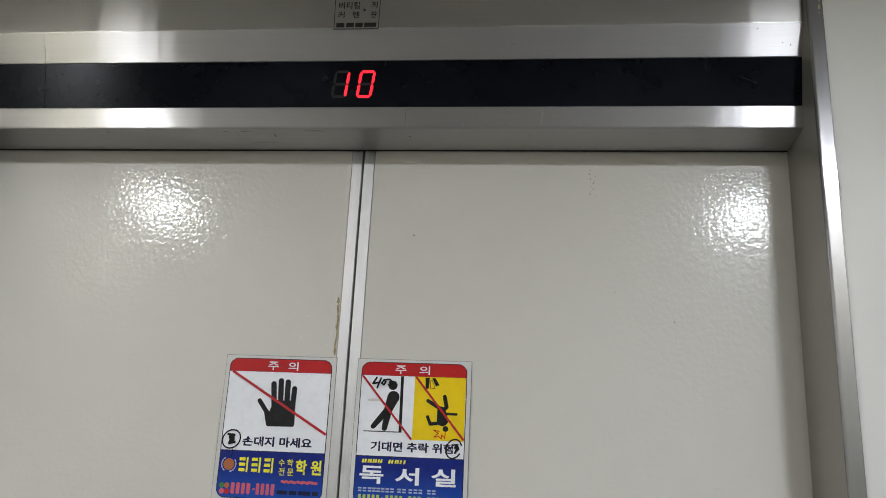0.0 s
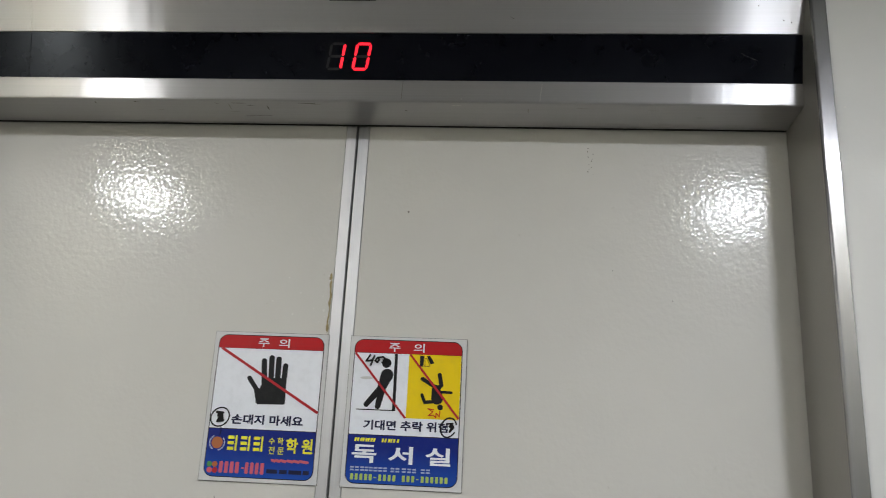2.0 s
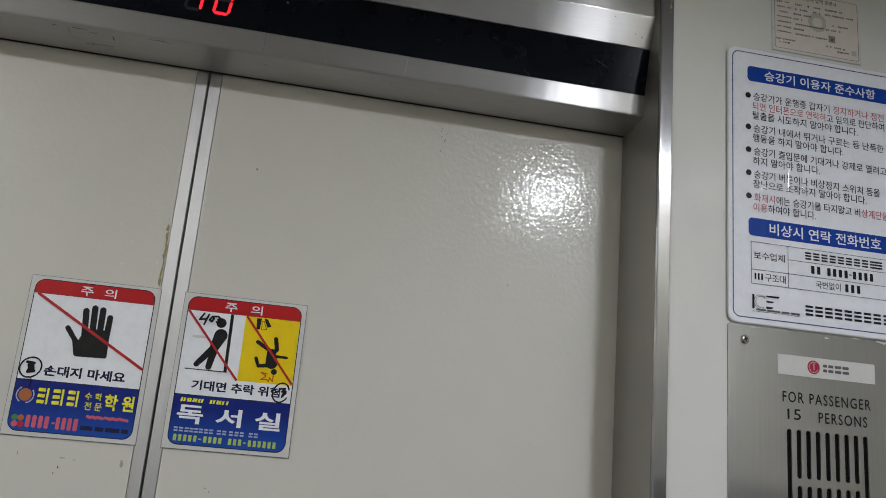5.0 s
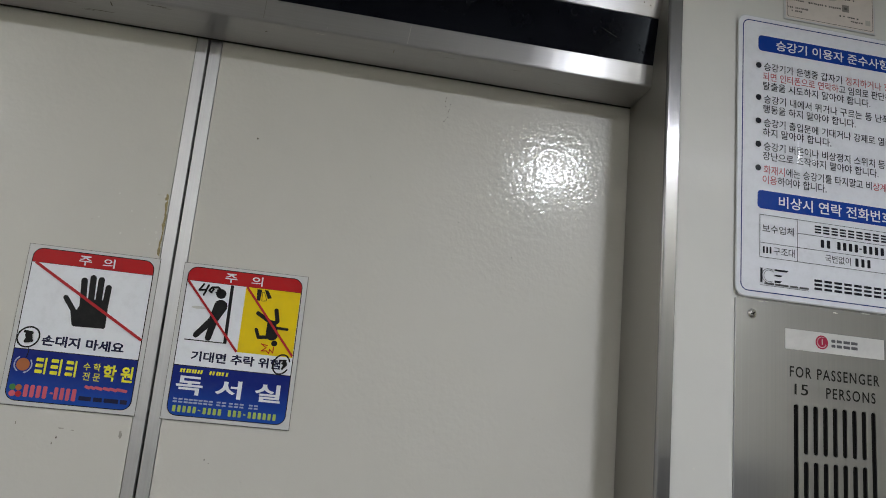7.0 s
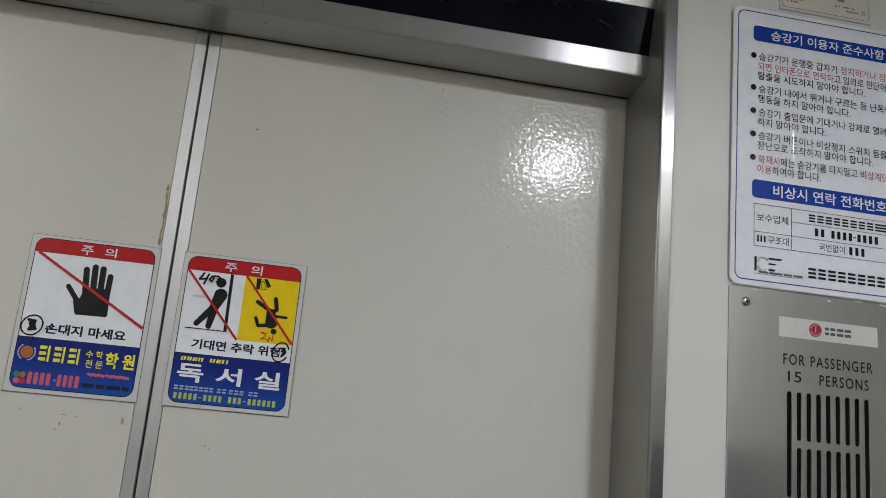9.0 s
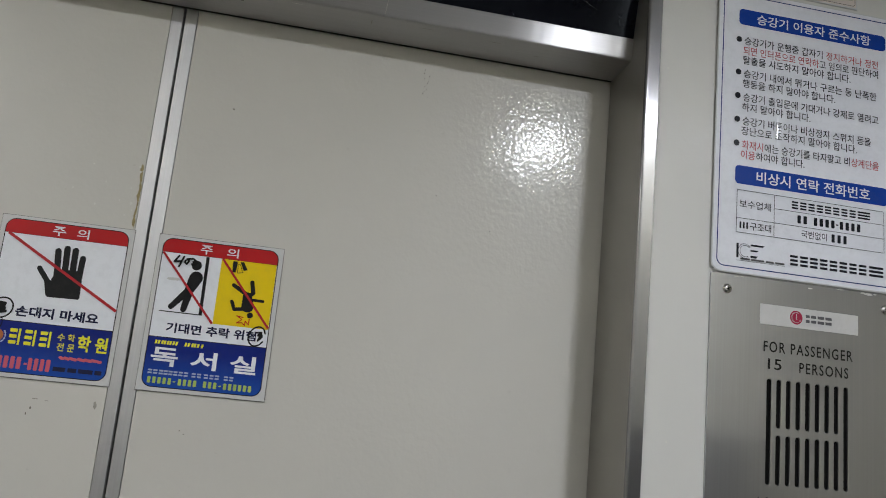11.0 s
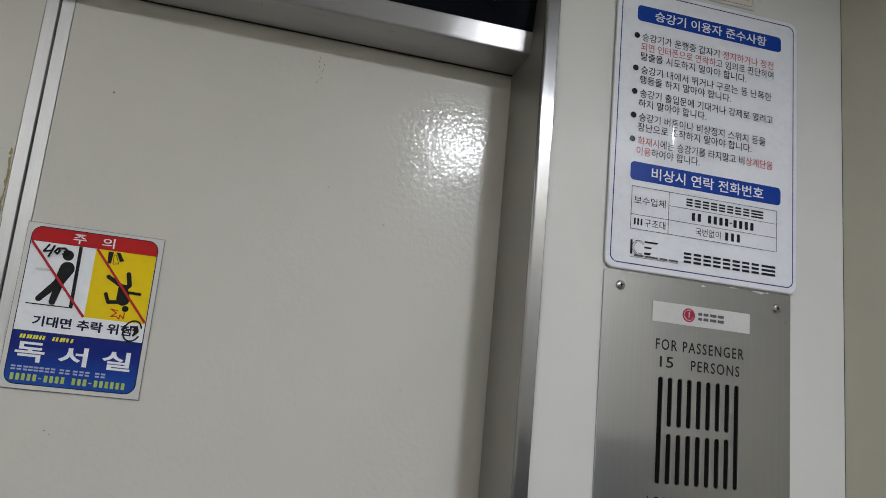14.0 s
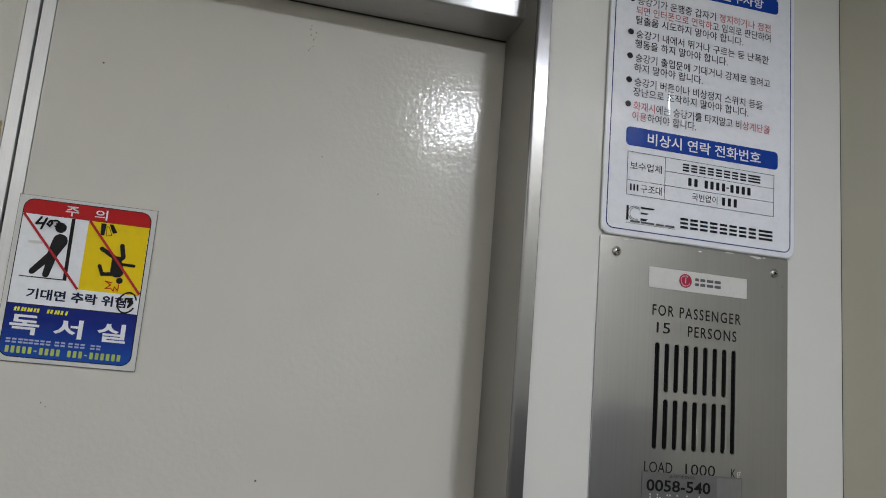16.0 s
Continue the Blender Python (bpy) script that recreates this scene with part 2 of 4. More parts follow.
# ---------------------------------------------------------------- mesh helpers
def flat_uv(me):
    """A map whose first axis is level on upright faces, for the brushing."""
    uv = me.uv_layers.new(name="flat")
    for poly in me.polygons:
        n = poly.normal
        for li in poly.loop_indices:
            v = me.vertices[me.loops[li].vertex_index].co
            if abs(n.x) > abs(n.y) and abs(n.x) > abs(n.z):
                uv.data[li].uv = (v.y, v.z)
            else:
                uv.data[li].uv = (v.x, v.z - v.y)


def thing(name, place, label, category, group="", kind=""):
    ob = new(name)
    ob.location = place
    ob.empty_display_size = 0.05
    return tagged(ob, label, category, group, kind)


def part(name, bm, material, parent=None, label="", smooth=False):
    """One mesh object from world coordinates, under a thing or a part."""
    if isinstance(bm, bpy.types.Mesh):
        me = bm
    else:
        bmesh.ops.recalc_face_normals(bm, faces=[f for f in bm.faces if len(bm.faces) > 1 and not f.tag])
        me = bpy.data.meshes.new(name)
        bm.to_mesh(me)
        bm.free()
    me.name = name
    if not me.materials:
        me.materials.append(material)
    if not me.uv_layers:
        flat_uv(me)
    if smooth:
        for p in me.polygons:
            p.use_smooth = True
    ob = new(name, me)
    if parent is not None:
        ob.parent = parent
        if parent.type == "EMPTY":
            ob.matrix_parent_inverse = Matrix.Translation(parent.location).inverted()
    if label:
        ob["label"] = label
    return ob


def box(x0, x1, y0, y1, z0, z1, bevel=0.0, bm=None):
    bm = bm or bmesh.new()
    made = bmesh.ops.create_cube(bm, size=1.0)["verts"]
    for v in made:
        v.co = Vector((x0 + (v.co.x + 0.5) * (x1 - x0), y0 + (v.co.y + 0.5) * (y1 - y0), z0 + (v.co.z + 0.5) * (z1 - z0)))
    if bevel:
        edges = {e for v in made for e in v.link_edges}
        bmesh.ops.bevel(bm, geom=list(edges), offset=bevel, segments=2, affect="EDGES", profile=0.6)
    return bm


def prism_x(profile, x0, x1):
    """A closed section in (y, z), drawn out from x0 to x1."""
    bm = bmesh.new()
    a = [bm.verts.new((x0, y, z)) for y, z in profile]
    b = [bm.verts.new((x1, y, z)) for y, z in profile]
    bm.faces.new(a), bm.faces.new(b)
    for i in range(len(a)):
        j = (i + 1) % len(a)
        bm.faces.new((a[i], a[j], b[j], b[i]))
    return bm


def prism_z(profile, z0, z1):
    """A closed section in (x, y), drawn out from z0 to z1."""
    bm = bmesh.new()
    a = [bm.verts.new((x, y, z0)) for x, y in profile]
    b = [bm.verts.new((x, y, z1)) for x, y in profile]
    bm.faces.new(a), bm.faces.new(b)
    for i in range(len(a)):
        j = (i + 1) % len(a)
        bm.faces.new((a[i], a[j], b[j], b[i]))
    return bm


def sheet(outline, y, bm=None):
    """A flat printed shape on an upright face that looks towards -y; outline in (x, z)."""
    bm = bm or bmesh.new()
    f = bm.faces.new([bm.verts.new((x, y, z)) for x, z in outline])
    f.normal_update()
    if f.normal.y > 0:
        f.normal_flip()
    f.tag = True
    return bm


def arc(cx, cz, r, a0, a1, n=6):
    return [(cx + r * math.cos(radians(a0 + (a1 - a0) * i / n)), cz + r * math.sin(radians(a0 + (a1 - a0) * i / n))) for i in range(n + 1)]


def rounded(x0, x1, z0, z1, r, top=True, bottom=True):
    out = []
    out += arc(x1 - r, z1 - r, r, 0, 90) if top else [(x1, z1)]
    out += arc(x0 + r, z1 - r, r, 90, 180) if top else [(x0, z1)]
    out += arc(x0 + r, z0 + r, r, 180, 270) if bottom else [(x0, z0)]
    out += arc(x1 - r, z0 + r, r, 270, 360) if bottom else [(x1, z0)]
    return out


def disc(cx, cz, r, n=24):
    return [(cx + r * math.cos(2 * math.pi * i / n), cz + r * math.sin(2 * math.pi * i / n)) for i in range(n)]


def capsule(xa, za, xb, zb, ra, rb=None):
    """A bar with round ends, from one end to the other."""
    rb = ra if rb is None else rb
    a = math.degrees(math.atan2(zb - za, xb - xa))
    return arc(xb, zb, rb, a - 90, a + 90, 7) + arc(xa, za, ra, a + 90, a + 270, 7)


def bar(xa, za, xb, zb, w):
    d = Vector((xb - xa, zb - za)).normalized() * w / 2
    return [(xa - d.y, za + d.x), (xa + d.y, za - d.x), (xb + d.y, zb - d.x), (xb - d.y, zb + d.x)]


def ring(outer, inner, y):
    """A printed line between two outlines of the same number of points."""
    bm = bmesh.new()
    a = [bm.verts.new((x, y, z)) for x, z in outer]
    b = [bm.verts.new((x, y, z)) for x, z in inner]
    for i in range(len(a)):
        j = (i + 1) % len(a)
        f = bm.faces.new((a[i], a[j], b[j], b[i]))
        f.normal_update()
        if f.normal.y > 0:
            f.normal_flip()
        f.tag = True
    return bm


def stroke(points, w, y):
    """A pen stroke through points."""
    bm = bmesh.new()
    for k, ((xa, za), (xb, zb)) in enumerate(zip(points, points[1:])):
        sheet(capsule(xa, za, xb, zb, w / 2), y - 0.00001 * k, bm)
    return bm


def lettering(name, body, x0, x1, z0, z1, y, inks, parent, bold=0.0, marks="", shear=0.0, label="", spaced=1.0):
    """Words in the built-in font, set into the rectangle; marks picks an ink for each letter."""
    cu = bpy.data.curves.new("words", "FONT")
    cu.body, cu.resolution_u, cu.offset, cu.shear, cu.space_character = body, 3, bold, shear, spaced
    inks = inks if isinstance(inks, tuple) else (inks,)
    for m in inks:
        cu.materials.append(m)
    for i, c in enumerate(marks[: len(body)]):
        cu.body_format[i].material_index = int(c)
    tmp = bpy.data.objects.new("words", cu)
    scene.collection.objects.link(tmp)
    bpy.context.view_layer.update()
    me = bpy.data.meshes.new_from_object(tmp.evaluated_get(bpy.context.evaluated_depsgraph_get()))
    bpy.data.objects.remove(tmp)
    co = np.empty(len(me.vertices) * 3)
    me.vertices.foreach_get("co", co)
    co = co.reshape(-1, 3)
    lo, hi = co.min(0), co.max(0)
    out = np.empty_like(co)
    out[:, 0] = x0 + (co[:, 0] - lo[0]) / (hi[0] - lo[0]) * (x1 - x0)
    out[:, 1] = y
    out[:, 2] = z0 + (co[:, 1] - lo[1]) / (hi[1] - lo[1]) * (z1 - z0)
    me.vertices.foreach_set("co", out.ravel())
    while me.uv_layers:
        me.uv_layers.remove(me.uv_layers[0])
    me.update()
    return part(name, me, inks[0], parent, label)


def written_bars(name, xs, z0, z1, y, ink, parent, rows=2):
    """Writing that is not spelled out: one small bar, or two stacked, for each sign."""
    for xa, xb in xs:
        h = (z1 - z0) / (rows + 0.7 * (rows - 1))
        for k in range(rows):
            za = z0 + k * h * 1.7
            part(name, sheet(rounded(xa, xb, za, za + h, min(h, xb - xa) * 0.22), y), ink, parent)


def wobble(cx, cz, rx, rz, rnd, n=10, rough=0.35):
    return [(cx + rx * (1 + rnd.uniform(-rough, rough)) * math.cos(2 * math.pi * i / n),
             cz + rz * (1 + rnd.uniform(-rough, rough)) * math.sin(2 * math.pi * i / n)) for i in range(n)]


# ---------------------------------------------------------------- the lift car
HALF, REAR = 0.785, -1.46
OPEN = 0.445      # half the width between the jambs
DOOR_Y = 0.092    # front of the doors


def structure(name, bm, material, label, category):
    return tagged(part(name, bm, material), label, category, kind="structure")


structure("floor", box(-0.83, 0.83, -1.51, 0.30, -0.05, 0.0), RUBBER, "dark grey vinyl floor of the lift car", "floor")
structure("ceiling", box(-0.83, 0.83, -1.51, 0.30, CEILING, CEILING + 0.05), PAINT_CEILING, "white painted ceiling of the lift car", "ceiling")
structure("wall_left", box(-HALF - 0.04, -HALF, REAR, 0.0, 0.0, CEILING), PAINT_SIDE, "beige enamelled steel side wall of the lift", "wall")
structure("wall_right", box(HALF, HALF + 0.04, REAR, 0.0, 0.0, CEILING), PAINT_SIDE, "beige enamelled steel side wall of the lift", "wall")
structure("wall_rear", box(-HALF - 0.04, HALF + 0.04, REAR - 0.04, REAR, 1.65, CEILING), PAINT_REAR, "pale enamelled rear wall of the lift", "wall")
# never in view; its dark tone is chosen to darken the header's reflections
structure("wall_rear_unseen", box(-HALF - 0.04, HALF + 0.04, REAR - 0.04, REAR + 0.004, 0.0, 1.65), DARK_UNSEEN, "unseen lower rear wall, dark for the reflections in steel and acrylic", "wall")
# added out of view: makes the dark patch mirrored in plate and jamb
structure("wall_right_unseen", box(HALF - 0.012, HALF, -1.25, -0.36, 0.9, 1.75, 0.003), DARK_UNSEEN, "unseen dark board added for its reflection in the steel plate", "wall panel")
# added to close off the space behind the doors in dark
structure("wall_shaft", box(-0.83, 0.83, 0.24, 0.28, 0.0, CEILING), SHAFT, "unseen dark wall added to close the shaft behind the doors", "wall")
structure("wall_front_right", box(0.4600, HALF - 0.0004, 0.0, 0.10, 0.0, CEILING, 0.0008), PAINT_FRONT,
          "pale grey enamelled panel beside the lift door", "wall")
structure("wall_front_left", box(-HALF + 0.0004, -0.4600, 0.0, 0.10, 0.0, CEILING, 0.0008), PAINT_FRONT,
          "pale grey enamelled panel beside the lift door", "wall")


def jamb(name, side):
    r = 0.0028
    corner = [(OPEN + r - r * math.cos(radians(a)), r - 0.003 - r * math.sin(radians(a))) for a in range(0, 91, 18)]
    prof = [(OPEN + 0.001, 0.0900), (OPEN, 0.0890)] + corner + [(0.4590, -0.003), (0.4597, -0.0023), (0.4597, 0.0900)]
    ob = tagged(part(name, prism_z([(side * x, y) for x, y in prof], 0.0, CEILING), STEEL_UPRIGHT),
                "brushed stainless steel jamb of the lift door, polished front edge", "door jamb", kind="structure")
    ob.data.materials.append(STEEL_REVEAL)
    for p in ob.data.polygons:
        if side * p.normal.x < -0.99:
            p.material_index = 1
    return ob


jamb_right = jamb("jamb_right", 1)
jamb("jamb_left", -1)


def ceiling_lamp(place, glow):
    x, y = place
    lamp = thing("ceiling_lamp", (x, y, CEILING), "round white recessed ceiling lamp, switched on", "ceiling lamp", "lamps in the ceiling")
    bm = bmesh.new()
    section = [(0.0562, CEILING - 0.001), (0.070, CEILING - 0.001), (0.0695, CEILING - 0.006), (0.0600, CEILING - 0.0108), (0.0562, CEILING - 0.0100)]
    n = 40
    rings = [[bm.verts.new((x + r * math.cos(2 * math.pi * i / n), y + r * math.sin(2 * math.pi * i / n), z)) for i in range(n)] for r, z in section]
    for a, b in zip(rings, rings[1:] + rings[:1]):
        for i in range(n):
            bm.faces.new((a[i], a[(i + 1) % n], b[(i + 1) % n], b[i]))
    part("rim", bm, WHITE_RIM, lamp, smooth=True)
    bm = bmesh.new()
    f = bm.faces.new([bm.verts.new((x + 0.0555 * math.cos(-2 * math.pi * i / n), y + 0.0555 * math.sin(-2 * math.pi * i / n), CEILING - 0.004)) for i in range(n)])
    f.normal_update()
    if f.normal.z > 0:
        f.normal_flip()
    part("lens", bm, glow, lamp, "glowing white lens")
    return lamp


for spot, glow in zip(LAMPS, LENSES):
    ceiling_lamp(spot, glow)


# ---------------------------------------------------------------- sliding doors
def lift_door(name, x0, x1, edge0, edge1, label):
    """A sliding leaf: enamelled panel and a steel strip along the meeting edge."""
    door = thing(name, ((x0 + x1) / 2, DOOR_Y + 0.015, 0.01), label, "lift door", "sliding door leaves", "structure")
    panel = part("panel", box(x0, x1, DOOR_Y, DOOR_Y + 0.03, 0.01, 2.19, 0.0006), PAINT_DOOR, door)
    part("edge_strip", box(edge0, edge1, DOOR_Y - 0.0007, DOOR_Y + 0.03, 0.01, 2.19, 0.0004), STEEL_EDGE, door, "satin steel meeting edge")
    return door, panel


door_left, panel_left = lift_door("door_1", -0.49, -0.0131, -0.0125, -0.0020, "closed beige enamelled sliding lift door with chipped paint")
door_right, panel_right = lift_door("door_2", 0.0122, 0.49, 0.0006, 0.0116, "closed glossy beige enamelled sliding lift door")

chance = random.Random(5)
FACE = DOOR_Y - 0.00025


def fleck(name, x, z, rx, rz, ink, door, y=FACE):
    part(name, sheet(wobble(x, z, rx, rz, chance), y), ink, door)


# glue and rust along the left leaf's strip, chips beside it
for k in range(9):
    fleck("rust_stain", -0.0145 - chance.uniform(0, 0.0012), 1.883 + k * 0.0065, 0.0007 + chance.uniform(0, 0.0008), 0.0045, RUST, door_left, FACE + 0.00003 * k - 0.0002)
for x, z in ((-0.059, 1.934), (-0.0735, 1.909), (-0.0205, 1.901), (-0.0225, 1.9155), (-0.019, 1.8945), (-0.031, 1.9025), (-0.0165, 1.932),
             (-0.0178, 1.9365), (-0.0455, 1.9185), (-0.052, 1.896), (-0.018, 1.909), (-0.0245, 1.889)):
    s = chance.uniform(0.0005, 0.0011)
    fleck("paint_chip", x, z, s, s * 1.25, CHIP, door_left)
for x, z, rx, rz, ink in ((-0.072, 1.7145, 0.0032, 0.0005, SCUFF), (-0.062, 1.7135, 0.002, 0.0004, SCUFF), (-0.0745, 1.7062, 0.0006, 0.0014, GRIME),
                          (-0.0775, 1.7010, 0.0005, 0.0013, GRIME), (-0.0212, 1.7133, 0.0014, 0.0034, SCUFF), (-0.110, 1.716, 0.0006, 0.0016, SCUFF)):
    fleck("scuff_mark", x, z, rx, rz, ink, door_left)
for k in range(11):
    s = chance.uniform(0.00025, 0.0006)
    fleck("drip_speck", 0.2462 + chance.choice((-0.0026, 0.0014)) + chance.uniform(-0.0012, 0.0012), 2.0815 - 0.0029 * k + chance.uniform(-0.001, 0.001), s, s * 1.4, GRIME, door_right)
for x, z, s in ((0.326, 1.9215, 0.0006), (0.0595, 2.008, 0.0008), (0.241, 1.6442, 0.0011), (0.0545, 1.698, 0.0006), (0.0585, 1.695, 0.0005), (0.268, 1.9505, 0.0005)):
    fleck("dirt_speck", x, z, s, s * 1.2, GRIME, door_right)

# ---------------------------------------------------------------- header over the doors
header = thing("door_header", (0, 0.03, 2.10), "brushed stainless steel header with a black floor display", "lift header", kind="structure")
SECTION = [Vector(p) for p in ((0.0085, 2.2068), (0.0205, 2.1747), (0.0308, 2.1272), (0.0335, 2.1046))]


def on_face(k, d, out=0.0):
    """A point (y, z) on the k-th facet of the header: d down from its upper edge, out towards the car."""
    down = (SECTION[k + 1] - SECTION[k]).normalized()
    return SECTION[k] + down * d + Vector((down.y, -down.x)) * out


def facet(k):
    return (SECTION[k + 1] - SECTION[k]).length


SIDE = OPEN - 0.0003
part("upper_plate", box(-SIDE, SIDE, 0.0085, 0.012, 2.2056, CEILING, 0.0006), STEEL_LEVEL, header)
band = [on_face(0, 0.0006), on_face(0, facet(0) - 0.0006), on_face(0, facet(0), -0.0006), on_face(0, facet(0), -0.004), on_face(0, 0.0, -0.004), on_face(0, 0.0, -0.0006)]
part("upper_band", prism_x(band, -0.3424, SIDE), STEEL_BAND, header)
part("upper_band", prism_x(band, -SIDE, -0.3428), STEEL_BAND, header)
foot = SECTION[3]
lower = [on_face(2, 0.0, -0.0006), on_face(2, 0.0006), foot + Vector((-0.0002, 0.0024)), foot + Vector((0.0003, 0.0009)), foot + Vector((0.0010, 0.0002)), foot + Vector((0.0024, -0.0002)),
         Vector((0.0878, 2.1030)), Vector((0.0886, 2.1038)), Vector((0.0886, 2.127)), Vector((0.055, 2.127))]
part("lower_band", prism_x(lower, -SIDE, SIDE), STEEL_BAND, header)
# added strip: the dark line of the gap, put into colour
part("gap_shade_strip", box(-SIDE, SIDE, 0.0862, 0.0890, 2.1024, 2.1040, 0.0004), GAP_SHADE, header, "dark strip added for the shade in the gap over the doors")
dark = [on_face(1, 0.0002, -0.0012), on_face(1, facet(1) - 0.0002, -0.0012), on_face(1, facet(1) - 0.0002, -0.006), on_face(1, 0.0002, -0.006)]
display = part("display_panel", prism_x(dark, -0.3422, SIDE), ACRYLIC, header, "glossy black acrylic display panel")
part("display_panel", prism_x(dark, -SIDE, -0.3430), ACRYLIC, header, "glossy black acrylic display panel")


def segment(along, across, length, wide, upright, lit, centre):
    """One bar of a seven-bar digit on the sloping panel."""
    h, w = length / 2, wide / 2
    pts = [(-h, 0), (-h + w, w), (h - w, w), (h, 0), (h - w, -w), (-h + w, -w)]
    bm = bmesh.new()
    vs = []
    for a, b in pts:
        x, d = (across + b, along + a) if upright else (across + a, along + b)
        x += centre - 0.16 * d
        p = on_face(1, facet(1) / 2 + d, -0.0009)
        vs.append(bm.verts.new((x, p.x, p.y)))
    f = bm.faces.new(vs)
    f.normal_update()
    if f.normal.y > 0:
        f.normal_flip()
    f.tag = True
    part("segment", bm, RED_LED if lit else SMOKED, display, "lit red bar" if lit else "")


HIGH, WIDE, THICK = 0.0262, 0.0138, 0.0027
for centre, lit in ((-0.0163, "bc"), (0.0103, "abcdef")):
    for key, along, across, upright in (("a", -HIGH / 2, 0, False), ("g", 0, 0, False), ("d", HIGH / 2, 0, False), ("f", -HIGH / 4, -WIDE / 2, True),
                                        ("b", -HIGH / 4, WIDE / 2, True), ("e", HIGH / 4, -WIDE / 2, True), ("c", HIGH / 4, WIDE / 2, True)):
        segment(along, across, HIGH / 2 - 0.0008 if upright else WIDE - 0.0006, THICK, upright, key in lit, centre)

# scratches on the bands and the display
for k, da, xa, db, xb, wide, ink in ((2, 0.003, 0.193, 0.021, 0.191, 0.0005, CHIP), (2, 0.001, 0.0535, 0.020, 0.0525, 0.0006, SCUFF), (2, 0.018, 0.113, 0.0205, 0.1128, 0.0004, CHIP),
                                     (1, 0.019, 0.386, 0.026, 0.402, 0.0003, SCUFF), (1, 0.008, 0.3505, 0.014, 0.3560, 0.0003, SMOKED), (0, 0.018, 0.160, 0.020, 0.164, 0.0007, GRIME),
                                     (0, 0.006, 0.4010, 0.0072, 0.4014, 0.0012, GRIME), (0, 0.022, 0.4330, 0.0235, 0.4334, 0.0012, GRIME), (0, 0.020, 0.4255, 0.0212, 0.4258, 0.0010, GRIME)):
    lift = 0.0002 if k != 1 else -0.0010
    a, b = on_face(k, da, lift), on_face(k, db, lift)
    bm = bmesh.new()
    f = bm.faces.new([bm.verts.new(p) for p in ((xa - wide / 2, a.x, a.y), (xa + wide / 2, a.x, a.y), (xb + wide / 2, b.x, b.y), (xb - wide / 2, b.x, b.y))])
    f.normal_update()
    if f.normal.y > 0:
        f.normal_flip()
    f.tag = True
    part("scratch", bm, ink, header)

# screw hole and scratches on the underside
for x, y, rx, ry, ink in ((0.0555, 0.052, 0.0011, 0.0011, GRIME), (-0.118, 0.0395, 0.007, 0.0006, GRIME), (-0.105, 0.044, 0.004, 0.0005, GRIME), (-0.088, 0.049, 0.0007, 0.004, GRIME),
                          (-0.126, 0.058, 0.005, 0.0005, SCUFF), (0.305, 0.046, 0.006, 0.0005, SCUFF), (-0.14, 0.0400, 0.003, 0.0005, GRIME),
                          (-0.270, 0.041, 0.0008, 0.0022, GRIME), (-0.101, 0.066, 0.014, 0.0005, GRIME), (-0.112, 0.068, 0.006, 0.0004, GRIME), (-0.044, 0.0385, 0.009, 0.0006, GRIME),
                          (-0.036, 0.0405, 0.005, 0.0005, SCUFF), (-0.128, 0.047, 0.0006, 0.007, SCUFF), (0.108, 0.0390, 0.005, 0.0004, CHIP), (-0.205, 0.056, 0.004, 0.0004, SCUFF),
                          (-0.225, 0.0385, 0.004, 0.0005, GRIME), (0.18, 0.049, 0.0005, 0.005, SCUFF), (0.235, 0.043, 0.007, 0.0004, SCUFF), (0.352, 0.060, 0.004, 0.0005, SCUFF)):
    bm = bmesh.new()
    vs = []
    for a, b in wobble(x, y, rx, ry, chance):
        z = 2.1030 + (0.0878 - b) * (2.1044 - 2.1030) / (0.0878 - 0.0359) - 0.0004
        vs.append(bm.verts.new((a, b, z)))
    f = bm.faces.new(vs)
    f.normal_update()
    if f.normal.z > 0:
        f.normal_flip()
    f.tag = True
    part("scratch", bm, ink, header)

# ---------------------------------------------------------------- clear advertising sticker on the header
advert = thing("sticker", (0, 0.0082, 2.2055), "small clear advertising sticker with black print on steel", "sticker")
Y = 0.0082
part("film", sheet([(-0.0245, 2.2040), (0.0237, 2.2040), (0.0239, 2.2495), (-0.0258, 2.2495)], Y), STEEL_LEVEL, advert, "clear film that shows the steel")
part("border", ring([(-0.0240, 2.2043), (0.0233, 2.2043), (0.0235, 2.2490), (-0.0253, 2.2490)],
                    [(-0.0233, 2.2050), (0.0226, 2.2050), (0.0228, 2.2483), (-0.0246, 2.2483)], Y - 0.0002), INK_BLACK, advert)
lettering("word", "버티컬", -0.0205, 0.0020, 2.2283, 2.2366, Y - 0.0002, INK_BLACK, advert, 0.02)
lettering("word", "커   텐", -0.0205, 0.0020, 2.2176, 2.2252, Y - 0.0002, INK_BLACK, advert, 0.02)
lettering("word", "직", 0.0140, 0.0205, 2.2288, 2.2366, Y - 0.0002, INK_BLACK, advert, 0.02)
lettering("word", "판", 0.0140, 0.0205, 2.2176, 2.2252, Y - 0.0002, INK_BLACK, advert, 0.02)
part("arrow", sheet([(0.0060, 2.2288), (0.0060, 2.2248), (0.0094, 2.2268)], Y - 0.0002), INK_BLACK, advert)
for xa, xb in ((-0.0215, -0.0130), (-0.0110, -0.0030), (-0.0015, 0.0065), (0.0080, 0.0205)):
    part("number_bar", sheet(rounded(xa, xb, 2.2068, 2.2118, 0.0006), Y - 0.0002), INK_BLACK, advert)


